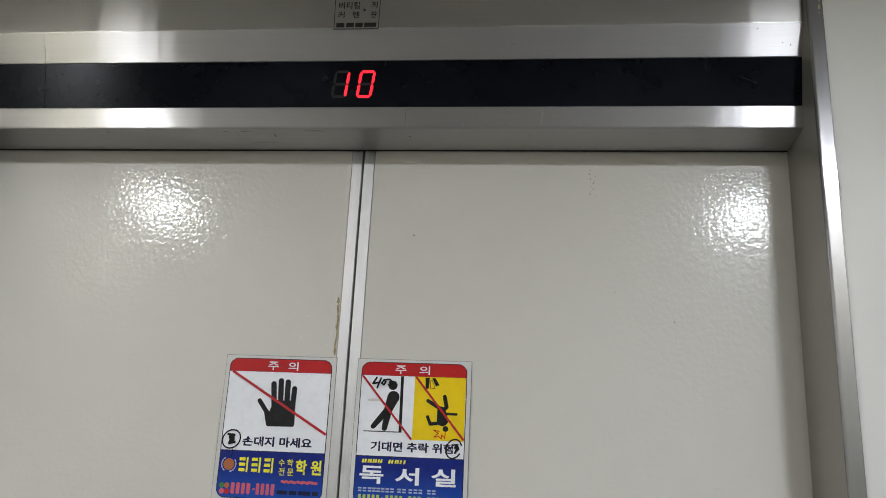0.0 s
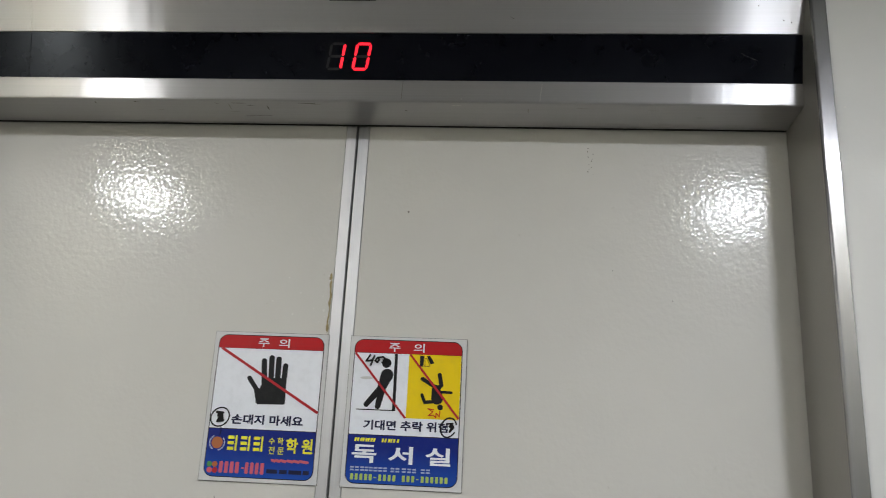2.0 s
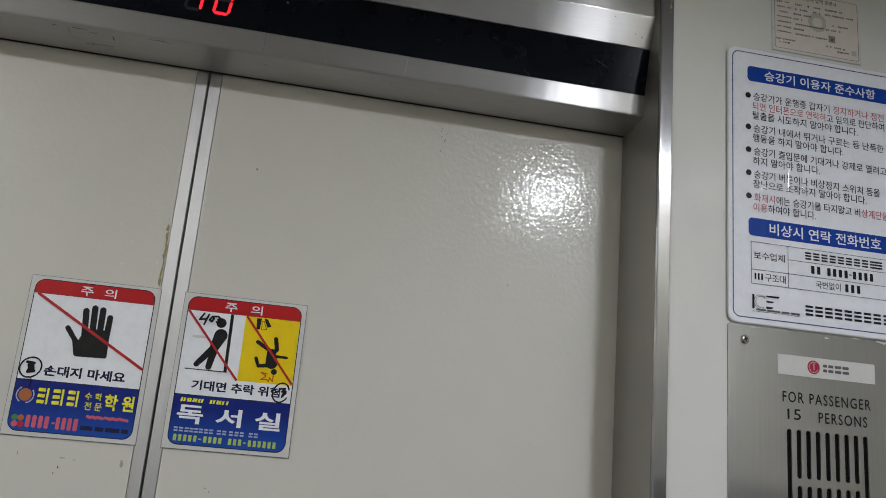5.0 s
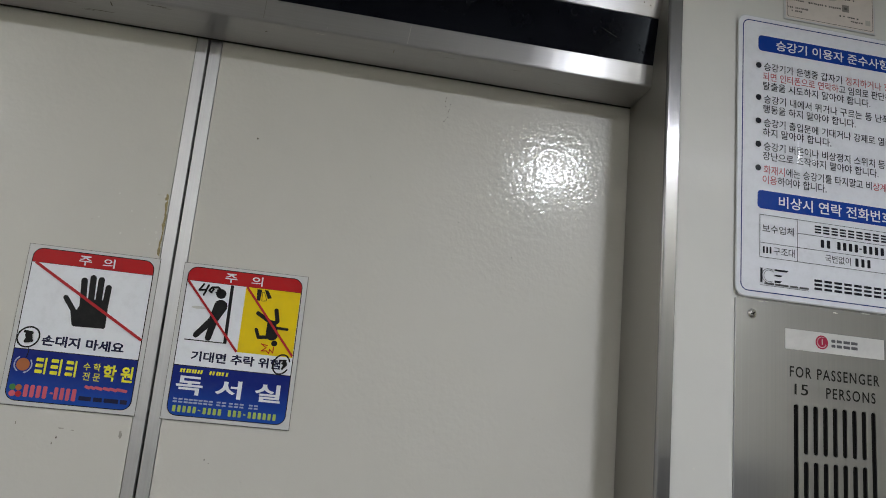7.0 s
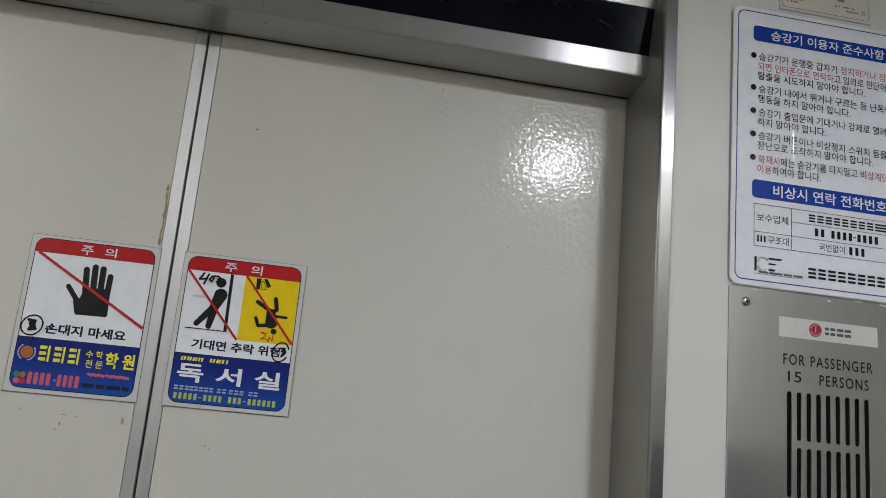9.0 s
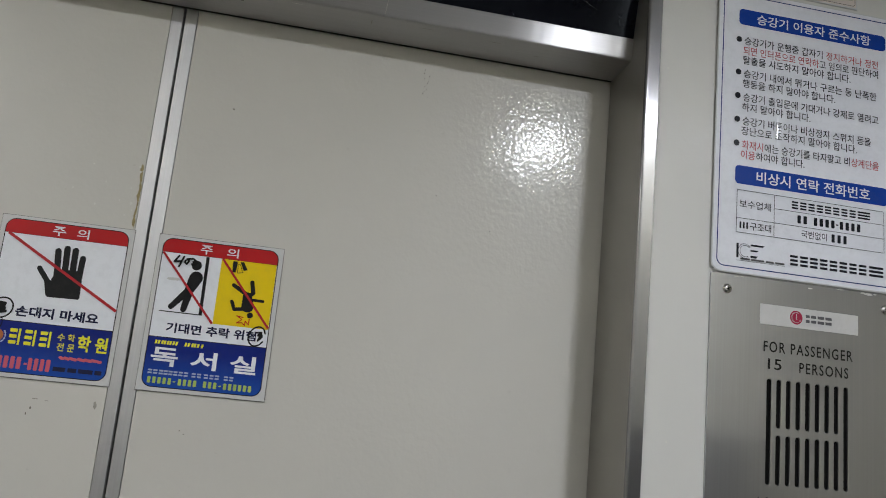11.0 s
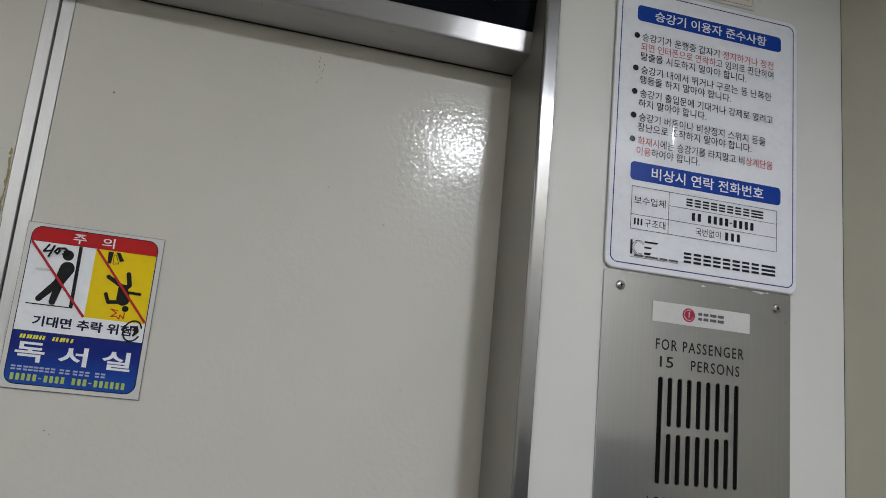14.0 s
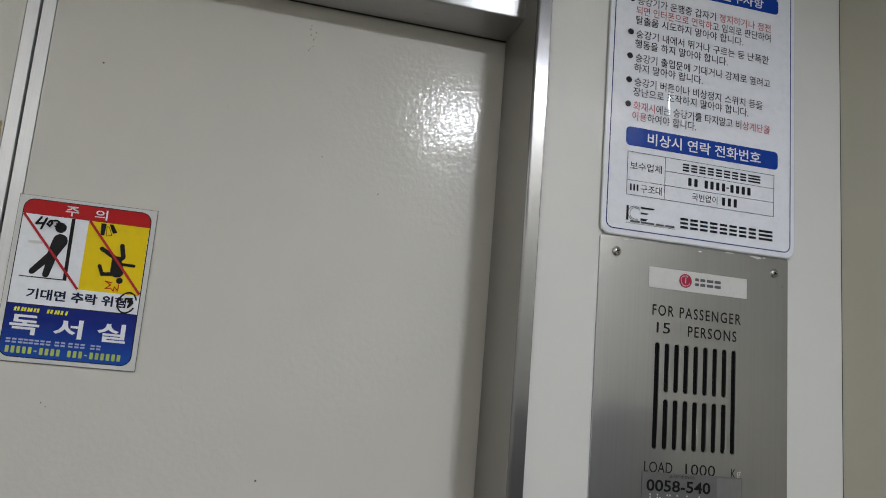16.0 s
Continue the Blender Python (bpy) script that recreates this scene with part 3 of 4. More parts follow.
# ---------------------------------------------------------------- warning signs on the doors
def warning_sign(x0, x1, label):
    """Pale backing plate, black outline, red head, white field and blue foot."""
    sign = thing("warning_sign", ((x0 + x1) / 2, DOOR_Y, 1.731), label, "warning sign", "warning signs on the doors")
    y = DOOR_Y - 0.0013
    # shadow line around the plate, drawn as a slightly larger dark sheet
    part("edge", sheet([(x0 - 0.0004, 1.7303), (x1 + 0.0005, 1.7303), (x1 + 0.0005, 1.8761), (x0 - 0.0004, 1.8761)], DOOR_Y - 0.0009), SIGN_SHADOW, sign)
    part("backing", box(x0, x1, y, DOOR_Y - 0.0008, 1.7308, 1.8757, 0.0004), SIGN_BASE, sign)
    a, b, lo, hi = x0 + 0.0048, x1 - 0.0048, 1.7352, 1.8722
    part("outline", sheet(rounded(a - 0.0008, b + 0.0008, lo - 0.0008, hi + 0.0008, 0.0090), y - 0.0002), INK_BLACK, sign)
    part("red_head", sheet(rounded(a, b, 1.8595, hi, 0.0082, True, False), y - 0.0004), INK_RED, sign)
    part("white_field", sheet([(a, 1.7805), (b, 1.7805), (b, 1.8592), (a, 1.8592)], y - 0.0004), INK_WHITE, sign)
    part("blue_foot", sheet(rounded(a, b, lo, 1.7798, 0.0082, False, True), y - 0.0004), INK_BLUE, sign)
    return sign, y - 0.0004


sign_a, Y = warning_sign(-0.1275, -0.0120, "red, white and blue keep-off warning sign on the lift door")
lettering("word", "주", -0.0830, -0.0718, 1.8612, 1.8700, Y - 0.0002, INK_WHITE, sign_a, 0.01)
lettering("word", "의", -0.0618, -0.0512, 1.8612, 1.8700, Y - 0.0002, INK_WHITE, sign_a, 0.01)
palm = [(-0.0828, 1.8200), (-0.0792, 1.8062), (-0.0776, 1.8046), (-0.0512, 1.8052), (-0.0500, 1.8066), (-0.0508, 1.8290), (-0.0560, 1.8310), (-0.0700, 1.8310), (-0.0755, 1.8240), (-0.0770, 1.8200)]
pict = part("pictogram", sheet(palm, Y - 0.0002), INK_BLACK, sign_a, "black rounded block with five bars")
for k, (xa, za, xb, zb, r) in enumerate(((-0.0775, 1.8160, -0.0882, 1.8300, 0.0023), (-0.0725, 1.8230, -0.0750, 1.8473, 0.0028), (-0.0660, 1.8230, -0.0676, 1.8505, 0.0028),
                                         (-0.0597, 1.8230, -0.0603, 1.8495, 0.0028), (-0.0535, 1.8200, -0.0530, 1.8430, 0.0027))):
    part("bar", sheet(capsule(xa, za, xb, zb, r), Y - 0.0002 - 0.00003 * (k + 1)), INK_BLACK, pict)
part("slash", sheet(bar(-0.1195, 1.8592, -0.0168, 1.7985, 0.0026), Y - 0.0006), INK_SLASH, sign_a)
lettering("word", "손대지 마세요", -0.1015, -0.0305, 1.7847, 1.7945, Y - 0.0002, INK_NAVY, sign_a, 0.035)
loop = [(-0.1130 + 0.0092 * math.cos(a), 1.7910 + 0.0090 * math.sin(a) + 0.0012 * math.cos(a)) for a in np.linspace(0.9, 7.4, 26)]
part("pen_mark", stroke(loop, 0.0014, Y - 0.0005), MARKER, sign_a)
part("pen_mark", stroke([(-0.1165, 1.7955), (-0.1105, 1.7950), (-0.1135, 1.7905), (-0.1095, 1.7880), (-0.1150, 1.7868), (-0.1115, 1.7945), (-0.1128, 1.7875), (-0.1148, 1.7930), (-0.1105, 1.7905), (-0.1140, 1.7945), (-0.1110, 1.7925)], 0.0025, Y - 0.0008), MARKER, sign_a)
part("pen_mark", stroke([(-0.1112, 1.7825), (-0.1104, 1.7780), (-0.1112, 1.7735)], 0.0007, Y - 0.0005), MARKER, sign_a)
part("emblem", sheet(disc(-0.1130, 1.7665, 0.0056), Y - 0.0002), INK_ORANGE, sign_a)
for side in (-1, 1):
    for k in range(5):
        a = radians(-100 + side * (25 + 24 * k))
        part("emblem_leaf", sheet(capsule(-0.1130 + 0.0073 * math.cos(a), 1.7665 + 0.0073 * math.sin(a), -0.1130 + 0.0073 * math.cos(a + side * 0.25), 1.7665 + 0.0073 * math.sin(a + side * 0.25), 0.0006), Y - 0.0002), INK_PALE, sign_a)
for k in range(3):
    xa = -0.1025 + 0.0128 * k
    written_bars("name_bar", [(xa, xa + 0.0062)], 1.7600, 1.7736, Y - 0.0002, INK_LEMON, sign_a, 3)
    written_bars("name_bar", [(xa + 0.0074, xa + 0.0092)], 1.7595, 1.7740, Y - 0.0002, INK_LEMON, sign_a, 1)
lettering("word", "수 학", -0.0622, -0.0475, 1.7668, 1.7735, Y - 0.0002, INK_LEMON, sign_a, 0.012)
lettering("word", "전 문", -0.0615, -0.0465, 1.7578, 1.7650, Y - 0.0002, INK_LEMON, sign_a, 0.012)
lettering("word", "학 원", -0.0448, -0.0188, 1.7590, 1.7735, Y - 0.0002, INK_LEMON, sign_a, 0.03)
for (x, z), ink in zip(((-0.1180, 1.7462), (-0.1128, 1.7462), (-0.1174, 1.7406), (-0.1122, 1.7406)), (INK_GREEN, INK_ORANGE, INK_PINK, INK_SLASH)):
    part("dot", sheet(disc(x, z, 0.0027, 14), Y - 0.0002), ink, sign_a)
for xa, xb in ((-0.1083, -0.1047), (-0.1030, -0.0994), (-0.0977, -0.0941), (-0.0924, -0.0888), (-0.0828, -0.0795), (-0.0778, -0.0745), (-0.0728, -0.0695), (-0.0678, -0.0642)):
    part("number_bar", sheet(rounded(xa, xb, 1.7384, 1.7492, 0.0012), Y - 0.0002), INK_PINK, sign_a)
part("number_dash", sheet(rounded(-0.0862, -0.0836, 1.7428, 1.7444, 0.0004), Y - 0.0002), INK_PINK, sign_a)
for xa, xb in ((-0.0570, -0.0545), (-0.0530, -0.0500), (-0.0485, -0.0440), (-0.0415, -0.0370), (-0.0360, -0.0310), (-0.0300, -0.0225)):
    part("script_bar", sheet(capsule(xa, 1.7522, xb, 1.7514, 0.0013), Y - 0.0002), INK_PINK, sign_a)
for xa, xb in ((-0.0615, -0.0510), (-0.0490, -0.0415), (-0.0400, -0.0275), (-0.0260, -0.0200)):
    part("address_bar", sheet(rounded(xa, xb, 1.7398, 1.7436, 0.0006), Y - 0.0002), INK_NAVY, sign_a)

sign_b, Y = warning_sign(0.0105, 0.1258, "red, white, yellow and blue do-not-lean warning sign on the lift door")
lettering("word", "주", 0.0490, 0.0602, 1.8612, 1.8700, Y - 0.0002, INK_WHITE, sign_b, 0.01)
lettering("word", "의", 0.0735, 0.0842, 1.8612, 1.8700, Y - 0.0002, INK_WHITE, sign_b, 0.01)
part("yellow_field", sheet([(0.0695, 1.7972), (0.1208, 1.7972), (0.1208, 1.8592), (0.0695, 1.8592)], Y - 0.0002), INK_YELLOW, sign_b)
part("upright_bar", sheet([(0.0558, 1.8042), (0.0588, 1.8042), (0.0582, 1.8590), (0.0552, 1.8590)], Y - 0.0002), INK_BLACK, sign_b)
part("ground_bar", sheet(bar(0.0205, 1.8040, 0.0588, 1.8040, 0.0009), Y - 0.0003), INK_BLACK, sign_b)
pict = None
for k, (xa, za, xb, zb, ra, rb) in enumerate(((0.0475, 1.8497, 0.0476, 1.8497, 0.0047, 0.0047), (0.0487, 1.8380, 0.0440, 1.8250, 0.0062, 0.0042), (0.0445, 1.8265, 0.0302, 1.8090, 0.0034, 0.0026),
                                              (0.0450, 1.8260, 0.0415, 1.8075, 0.0036, 0.0028))):
    piece = part("bar" if pict else "pictogram", sheet(capsule(xa, za, xb, zb, ra, rb), Y - 0.0002 - 0.00003 * (k + 1)), INK_BLACK, pict or sign_b)
    pict = pict or piece
pict = None
for k, (xa, za, xb, zb, ra, rb) in enumerate(((0.1022, 1.8088, 0.1023, 1.8088, 0.0028, 0.0028), (0.0990, 1.8170, 0.0975, 1.8262, 0.0058, 0.0042), (0.0960, 1.8285, 0.0838, 1.8355, 0.0019, 0.0019),
                                              (0.1000, 1.8275, 0.1025, 1.8300, 0.0020, 0.0020), (0.1025, 1.8300, 0.1003, 1.8400, 0.0020, 0.0020), (0.1020, 1.8235, 0.1125, 1.8232, 0.0013, 0.0013),
                                              (0.0950, 1.8140, 0.0870, 1.8130, 0.0017, 0.0017), (0.0870, 1.8130, 0.0840, 1.8200, 0.0016, 0.0016))):
    piece = part("bar" if pict else "pictogram", sheet(capsule(xa, za, xb, zb, ra, rb), Y - 0.0004 - 0.00003 * (k + 1)), INK_BLACK, pict or sign_b)
    pict = pict or piece
part("open_panel", sheet([(0.0800, 1.8582), (0.0845, 1.8582), (0.0838, 1.8475), (0.0806, 1.8475)], Y - 0.0004), INK_BLACK, sign_b)
part("open_panel", sheet([(0.0868, 1.8582), (0.0902, 1.8582), (0.0945, 1.8512), (0.0908, 1.8500)], Y - 0.0004), INK_BLACK, sign_b)
part("open_panel", ring([(0.0848, 1.8560), (0.0872, 1.8560), (0.0905, 1.8480), (0.0852, 1.8470)], [(0.0853, 1.8555), (0.0868, 1.8555), (0.0898, 1.8485), (0.0857, 1.8476)], Y - 0.0003), INK_BLACK, sign_b)
part("burst", stroke([(0.0965, 1.8062), (0.0905, 1.8072), (0.0955, 1.8042), (0.0912, 1.8005), (0.0960, 1.8012), (0.0985, 1.7990), (0.0988, 1.8030), (0.1020, 1.7998), (0.1022, 1.8052)], 0.0009, Y - 0.0005), RED_PEN, sign_b)
part("slash", sheet(bar(0.0160, 1.8590, 0.0690, 1.7972, 0.0021), Y - 0.0007), INK_SLASH, sign_b)
part("slash", sheet(bar(0.0705, 1.8590, 0.1205, 1.7985, 0.0021), Y - 0.0007), INK_SLASH, sign_b)
part("smudge", sheet(wobble(0.0300, 1.8345, 0.0060, 0.0014, chance), Y - 0.0003), SIGN_BASE, sign_b)
part("pen_mark", stroke([(0.0308, 1.8570), (0.0272, 1.8510), (0.0335, 1.8520), (0.0352, 1.8565), (0.0318, 1.8468)], 0.0018, Y - 0.0009), MARKER, sign_b)
part("pen_mark", stroke([(0.0385, 1.8548), (0.0362, 1.8515), (0.0385, 1.8498), (0.0402, 1.8530), (0.0385, 1.8548), (0.0440, 1.8555), (0.0462, 1.8538), (0.0440, 1.8525), (0.0478, 1.8518), (0.0462, 1.8496), (0.0430, 1.8502)], 0.0017, Y - 0.0012), MARKER, sign_b)
lettering("word", "기대면 추락 위험", 0.0288, 0.1105, 1.7850, 1.7945, Y - 0.0002, INK_NAVY, sign_b, 0.03)
loop = [(0.1112 + 0.0075 * math.cos(a), 1.7900 + 0.0090 * math.sin(a) + 0.0016 * math.cos(a)) for a in np.linspace(0.2, 5.6, 22)]
part("pen_mark", stroke(loop, 0.0014, Y - 0.0005), MARKER, sign_b)
part("pen_mark", stroke([(0.1105, 1.7935), (0.1150, 1.7940), (0.1120, 1.7910), (0.1160, 1.7900), (0.1125, 1.7860), (0.1150, 1.7925), (0.1132, 1.7870), (0.1158, 1.7915)], 0.0017, Y - 0.0008), MARKER, sign_b)
for xa, xb in ((0.0212, 0.0262), (0.0268, 0.0312), (0.0318, 0.0362), (0.0368, 0.0420), (0.0475, 0.0530), (0.0536, 0.0580), (0.0586, 0.0660)):
    for k in range(2):
        xm = xa + k * (xb - xa) / 2
        part("name_bar", sheet([(xm, 1.7737), (xm + 0.0018, 1.7737), (xm + 0.0024, 1.7772), (xm + 0.0006, 1.7772)], Y - 0.0002), INK_LEMON, sign_b)
lettering("word", "독", 0.0198, 0.0435, 1.7540, 1.7708, Y - 0.0002, INK_WHITE, sign_b, 0.024)
lettering("word", "서", 0.0550, 0.0785, 1.7540, 1.7705, Y - 0.0002, INK_WHITE, sign_b, 0.024)
lettering("word", "실", 0.0905, 0.1145, 1.7540, 1.7705, Y - 0.0002, INK_WHITE, sign_b, 0.024)
written_bars("address_bar", [(x, x + 0.0036) for x in (0.0192, 0.0240, 0.0290, 0.0332, 0.0374, 0.0418, 0.0464, 0.0510, 0.0580, 0.0628, 0.0690, 0.0740, 0.0788, 0.0870, 0.0918)], 1.7464, 1.7504, Y - 0.0002, INK_PALE, sign_b)
written_bars("number_bar", [(0.0198 + 0.0045 * k, 0.0226 + 0.0045 * k) for k in range(21) if k not in (5, 10, 14)], 1.7380, 1.7438, Y - 0.0002, INK_LIME, sign_b, 1)
written_bars("number_dash", [(0.0424, 0.0448), (0.0829, 0.0853)], 1.7403, 1.7413, Y - 0.0002, INK_LIME, sign_b, 1)

# ---------------------------------------------------------------- users' notice
notice = thing("notice", (0.623, 0.0, 1.892), "laminated white users' notice with blue border above the steel plate", "notice")
N0, N1, NB, NT = 0.5192, 0.7278, 1.8918, 2.1838
part("film", sheet(rounded(N0, N1, NB, NT, 0.0095), -0.0030), FILM_EDGE, notice)
part("film_back", box(N0 + 0.003, N1 - 0.003, -0.0028, 0.0, NB + 0.003, NT - 0.003), FILM_EDGE, notice)
part("sheet", sheet(rounded(N0 + 0.0012, N1 - 0.0012, NB + 0.0012, NT - 0.0012, 0.0085), -0.0032), SHEET, notice)
part("border", ring(rounded(N0 + 0.0052, N1 - 0.0052, NB + 0.0055, NT - 0.0052, 0.0075), rounded(N0 + 0.0062, N1 - 0.0062, NB + 0.0065, NT - 0.0062, 0.0066), -0.0034), SHEET_LINE, notice)
Y = -0.0034
part("title_bar", sheet(rounded(0.5415, 0.7072, 2.1462, 2.1632, 0.0042), Y), SHEET_BLUE, notice)
part("title_bar", sheet(rounded(0.5415, 0.7078, 1.9800, 1.9985, 0.0042), Y), SHEET_BLUE, notice)
lettering("title", "승강기 이용자 준수사항", 0.5608, 0.6895, 2.1492, 2.1602, Y - 0.0002, SHEET_WHITE, notice, 0.012)
lettering("title", "비상시 연락 전화번호", 0.5640, 0.6880, 1.9832, 1.9952, Y - 0.0002, SHEET_WHITE, notice, 0.012)
RULES = [
    (2.1292, 0.5478, 0.6982, "승강기가 운행중 갑자기 정지하거나 정전", "000000000000011111111"),
    (2.1187, 0.5468, 0.6982, "되면 인터폰으로 연락하고 임의로 판단하여", "11111111111100000000000"),
    (2.1084, 0.5470, 0.6664, "탈출을 시도하지 말아야 합니다.", ""),
    (2.0940, 0.5478, 0.6962, "승강기 내에서 뛰거나 구르는 등 난폭한", ""),
    (2.0836, 0.5468, 0.6490, "행동을 하지 말아야 합니다.", ""),
    (2.0692, 0.5478, 0.6982, "승강기 출입문에 기대거나 강제로 열려고", ""),
    (2.0588, 0.5468, 0.6215, "하지 말아야 합니다.", ""),
    (2.0444, 0.5478, 0.6895, "승강기 버튼이나 비상정지 스위치 등을", ""),
    (2.0342, 0.5468, 0.6735, "장난으로 조작하지 말아야 합니다.", ""),
    (2.0200, 0.5478, 0.6982, "화재시에는 승강기를 타지말고 비상계단을", "11100000000000000111111"),
    (2.0098, 0.5468, 0.6155, "이용하여야 합니다.", "1100000000"),
]
for z, xa, xb, body, marks in RULES:
    lettering("rule_line", body, xa, xb, z - 0.0044, z + 0.0046, Y - 0.0002, (SHEET_BLACK, SHEET_RED), notice, 0.005, marks)
for z in (2.1298, 2.0950, 2.0702, 2.0455, 2.0210):
    part("bullet", sheet(disc(0.5420, z, 0.0031, 18), Y - 0.0002), SHEET_BLACK, notice)
for xa, za, xb, zb in ((0.5440, 1.9738, 0.7032, 1.9738), (0.5440, 1.9318, 0.7032, 1.9318), (0.5440, 1.9460, 0.7032, 1.9460), (0.5835, 1.9602, 0.7032, 1.9602),
                       (0.5440, 1.9738, 0.5440, 1.9318), (0.5835, 1.9738, 0.5835, 1.9318), (0.7032, 1.9738, 0.7032, 1.9318)):
    part("table_line", sheet(bar(xa, za, xb, zb, 0.00045), Y - (0.0002 if xa != xb else 0.0003)), SHEET_BLACK, notice)
lettering("table_word", "보수업체", 0.5468, 0.5800, 1.9565, 1.9645, Y - 0.0002, SHEET_BLACK, notice)
lettering("table_word", "구조대", 0.5585, 0.5805, 1.9352, 1.9432, Y - 0.0002, SHEET_BLACK, notice)
written_bars("number_bar", [(x, x + 0.0018) for x in (0.5474, 0.5509, 0.5544)], 1.9360, 1.9425, Y - 0.0002, SHEET_BLACK, notice, 1)
lettering("table_word", "국번없이", 0.6130, 0.6405, 1.9352, 1.9430, Y - 0.0002, SHEET_BLACK, notice)
written_bars("number_bar", [(x, x + 0.0034) for x in (0.6455, 0.6520, 0.6585)], 1.9350, 1.9432, Y - 0.0002, SHEET_BLACK, notice, 1)
for xa, xb in ((0.6018, 0.6098), (0.6108, 0.6188), (0.6198, 0.6278), (0.6288, 0.6368), (0.6378, 0.6458), (0.6468, 0.6548), (0.6558, 0.6638), (0.6648, 0.6728), (0.6738, 0.6888)):
    written_bars("name_bar", [(xa + 0.0004, xb - 0.0008)], 1.9630, 1.9706, Y - 0.0002, SHEET_BLACK, notice, 3)
written_bars("number_bar", [(x, x + 0.0036) for x in (0.6085, 0.6150, 0.6262, 0.6325, 0.6388, 0.6451, 0.6545, 0.6608, 0.6671, 0.6734)], 1.9492, 1.9572, Y - 0.0002, SHEET_BLACK, notice, 1)
part("number_dash", sheet(rounded(0.6500, 0.6530, 1.9526, 1.9538, 0.0004), Y - 0.0002), SHEET_BLACK, notice)
for xa, xb in ((0.6008, 0.6102), (0.6114, 0.6208), (0.6220, 0.6314), (0.6326, 0.6420), (0.6432, 0.6526), (0.6538, 0.6632), (0.6644, 0.6738), (0.6750, 0.6844), (0.6862, 0.7030)):
    written_bars("name_bar", [(xa + 0.0004, xb - 0.0008)], 1.9066, 1.9168, Y - 0.0002, SHEET_BLACK, notice, 3)
part("logo_bar", sheet([(0.5448, 1.9072), (0.5470, 1.9072), (0.5470, 1.9212), (0.5448, 1.9212)], Y - 0.0002), SHEET_BLACK, notice)
part("logo_curve", ring(arc(0.5535, 1.9142, 0.0072, 40, 300, 14) + arc(0.5540, 1.9142, 0.0054, 300, 40, 14), arc(0.5536, 1.9142, 0.0068, 42, 298, 14) + arc(0.5540, 1.9142, 0.0058, 298, 42, 14), Y - 0.0002), SHEET_BLACK, notice)
for za, zb, xb in ((1.9196, 1.9214, 0.5742), (1.9144, 1.9160, 0.5680), (1.9082, 1.9104, 0.5672)):
    part("logo_bar", sheet([(0.5595, za), (xb - 0.002, za), (xb, zb), (0.5595, zb)], Y - 0.0002), SHEET_BLACK, notice)
part("logo_line", sheet(bar(0.5448, 1.9046, 0.5955, 1.9046, 0.0003), Y - 0.0002), SHEET_BLACK, notice)
for xa, xb in ((0.5490, 0.5590), (0.5600, 0.5740), (0.5756, 0.5840), (0.5855, 0.5952)):
    part("name_bar", sheet(rounded(xa, xb, 1.9056, 1.9074, 0.0004), Y - 0.0003), LABEL_TEXT, notice)

# ---------------------------------------------------------------- inspection certificate
CX, CZ, CW, CH = 0.5715, 2.2632, 0.1045, 0.0750
cert = thing("certificate", (CX + CW / 2, 0.0, CZ - CH), "small inspection certificate with faint seal in clear plastic holder", "certificate")
part("holder", box(CX, CX + CW, -0.0016, 0.0, CZ - CH, CZ, 0.0006), FILM_EDGE, cert, "clear plastic holder")
part("paper", sheet(rounded(CX + 0.0016, CX + CW - 0.0016, CZ - CH + 0.0016, CZ - 0.0016, 0.001), -0.0019), PAPER, cert)
part("border", ring(rounded(CX + 0.0028, CX + CW - 0.0028, CZ - CH + 0.0030, CZ - 0.0030, 0.003), rounded(CX + 0.0033, CX + CW - 0.0033, CZ - CH + 0.0035, CZ - 0.0035, 0.0026), -0.0021), PAPER_INK, cert)
lettering("title", "승강기 검사 합격 증명서", CX + 0.23 * CW, CX + 0.73 * CW, CZ - 0.147 * CH, CZ - 0.075 * CH, -0.0021, PAPER_INK, cert, 0.015)
part("seal", ring(arc(CX + 0.51 * CW, CZ - 0.457 * CH, 0.0112, 20, 340, 30), arc(CX + 0.51 * CW, CZ - 0.457 * CH, 0.0060, 20, 340, 30), -0.0021), PAPER_FAINT, cert, "faint grey round seal")


def print_row(u0, u1, v, high=0.0022):
    """A row of unreadable small print: one bar for each sign."""
    x = CX + u0 * CW
    while x < CX + u1 * CW:
        w = chance.uniform(0.0011, 0.0021)
        if chance.random() < 0.86:
            h = high * chance.uniform(0.75, 1.0)
            z = CZ - v * CH - chance.uniform(0, 0.0003)
            part("print_bar", sheet(rounded(x, x + w, z - h, z, 0.0003), -0.0022), PAPER_INK, cert)
        x += w + 0.0006


for row, spans in enumerate(((0.24, 0.34, 0.40, 0.42, 0.47, 0.53, 0.60, 0.72, 0.76, 0.80), (0.24, 0.26, 0.31, 0.40, 0.46, 0.53, 0.60, 0.92), (0.24, 0.44), (0.24, 0.33, 0.68, 0.85),
                             (0.24, 0.76), (0.24, 0.34), (0.26, 0.62))):
    v = 0.213 + 0.0785 * row
    print_row(0.055, 0.20, v, 0.0019)
    for u0, u1 in zip(spans[::2], spans[1::2]):
        print_row(u0, u1, v)
for u0, u1, v in ((0.04, 0.25, 0.800), (0.075, 0.20, 0.850), (0.60, 0.80, 0.795), (0.70, 0.87, 0.850)):
    print_row(u0, u1, v, 0.0019)
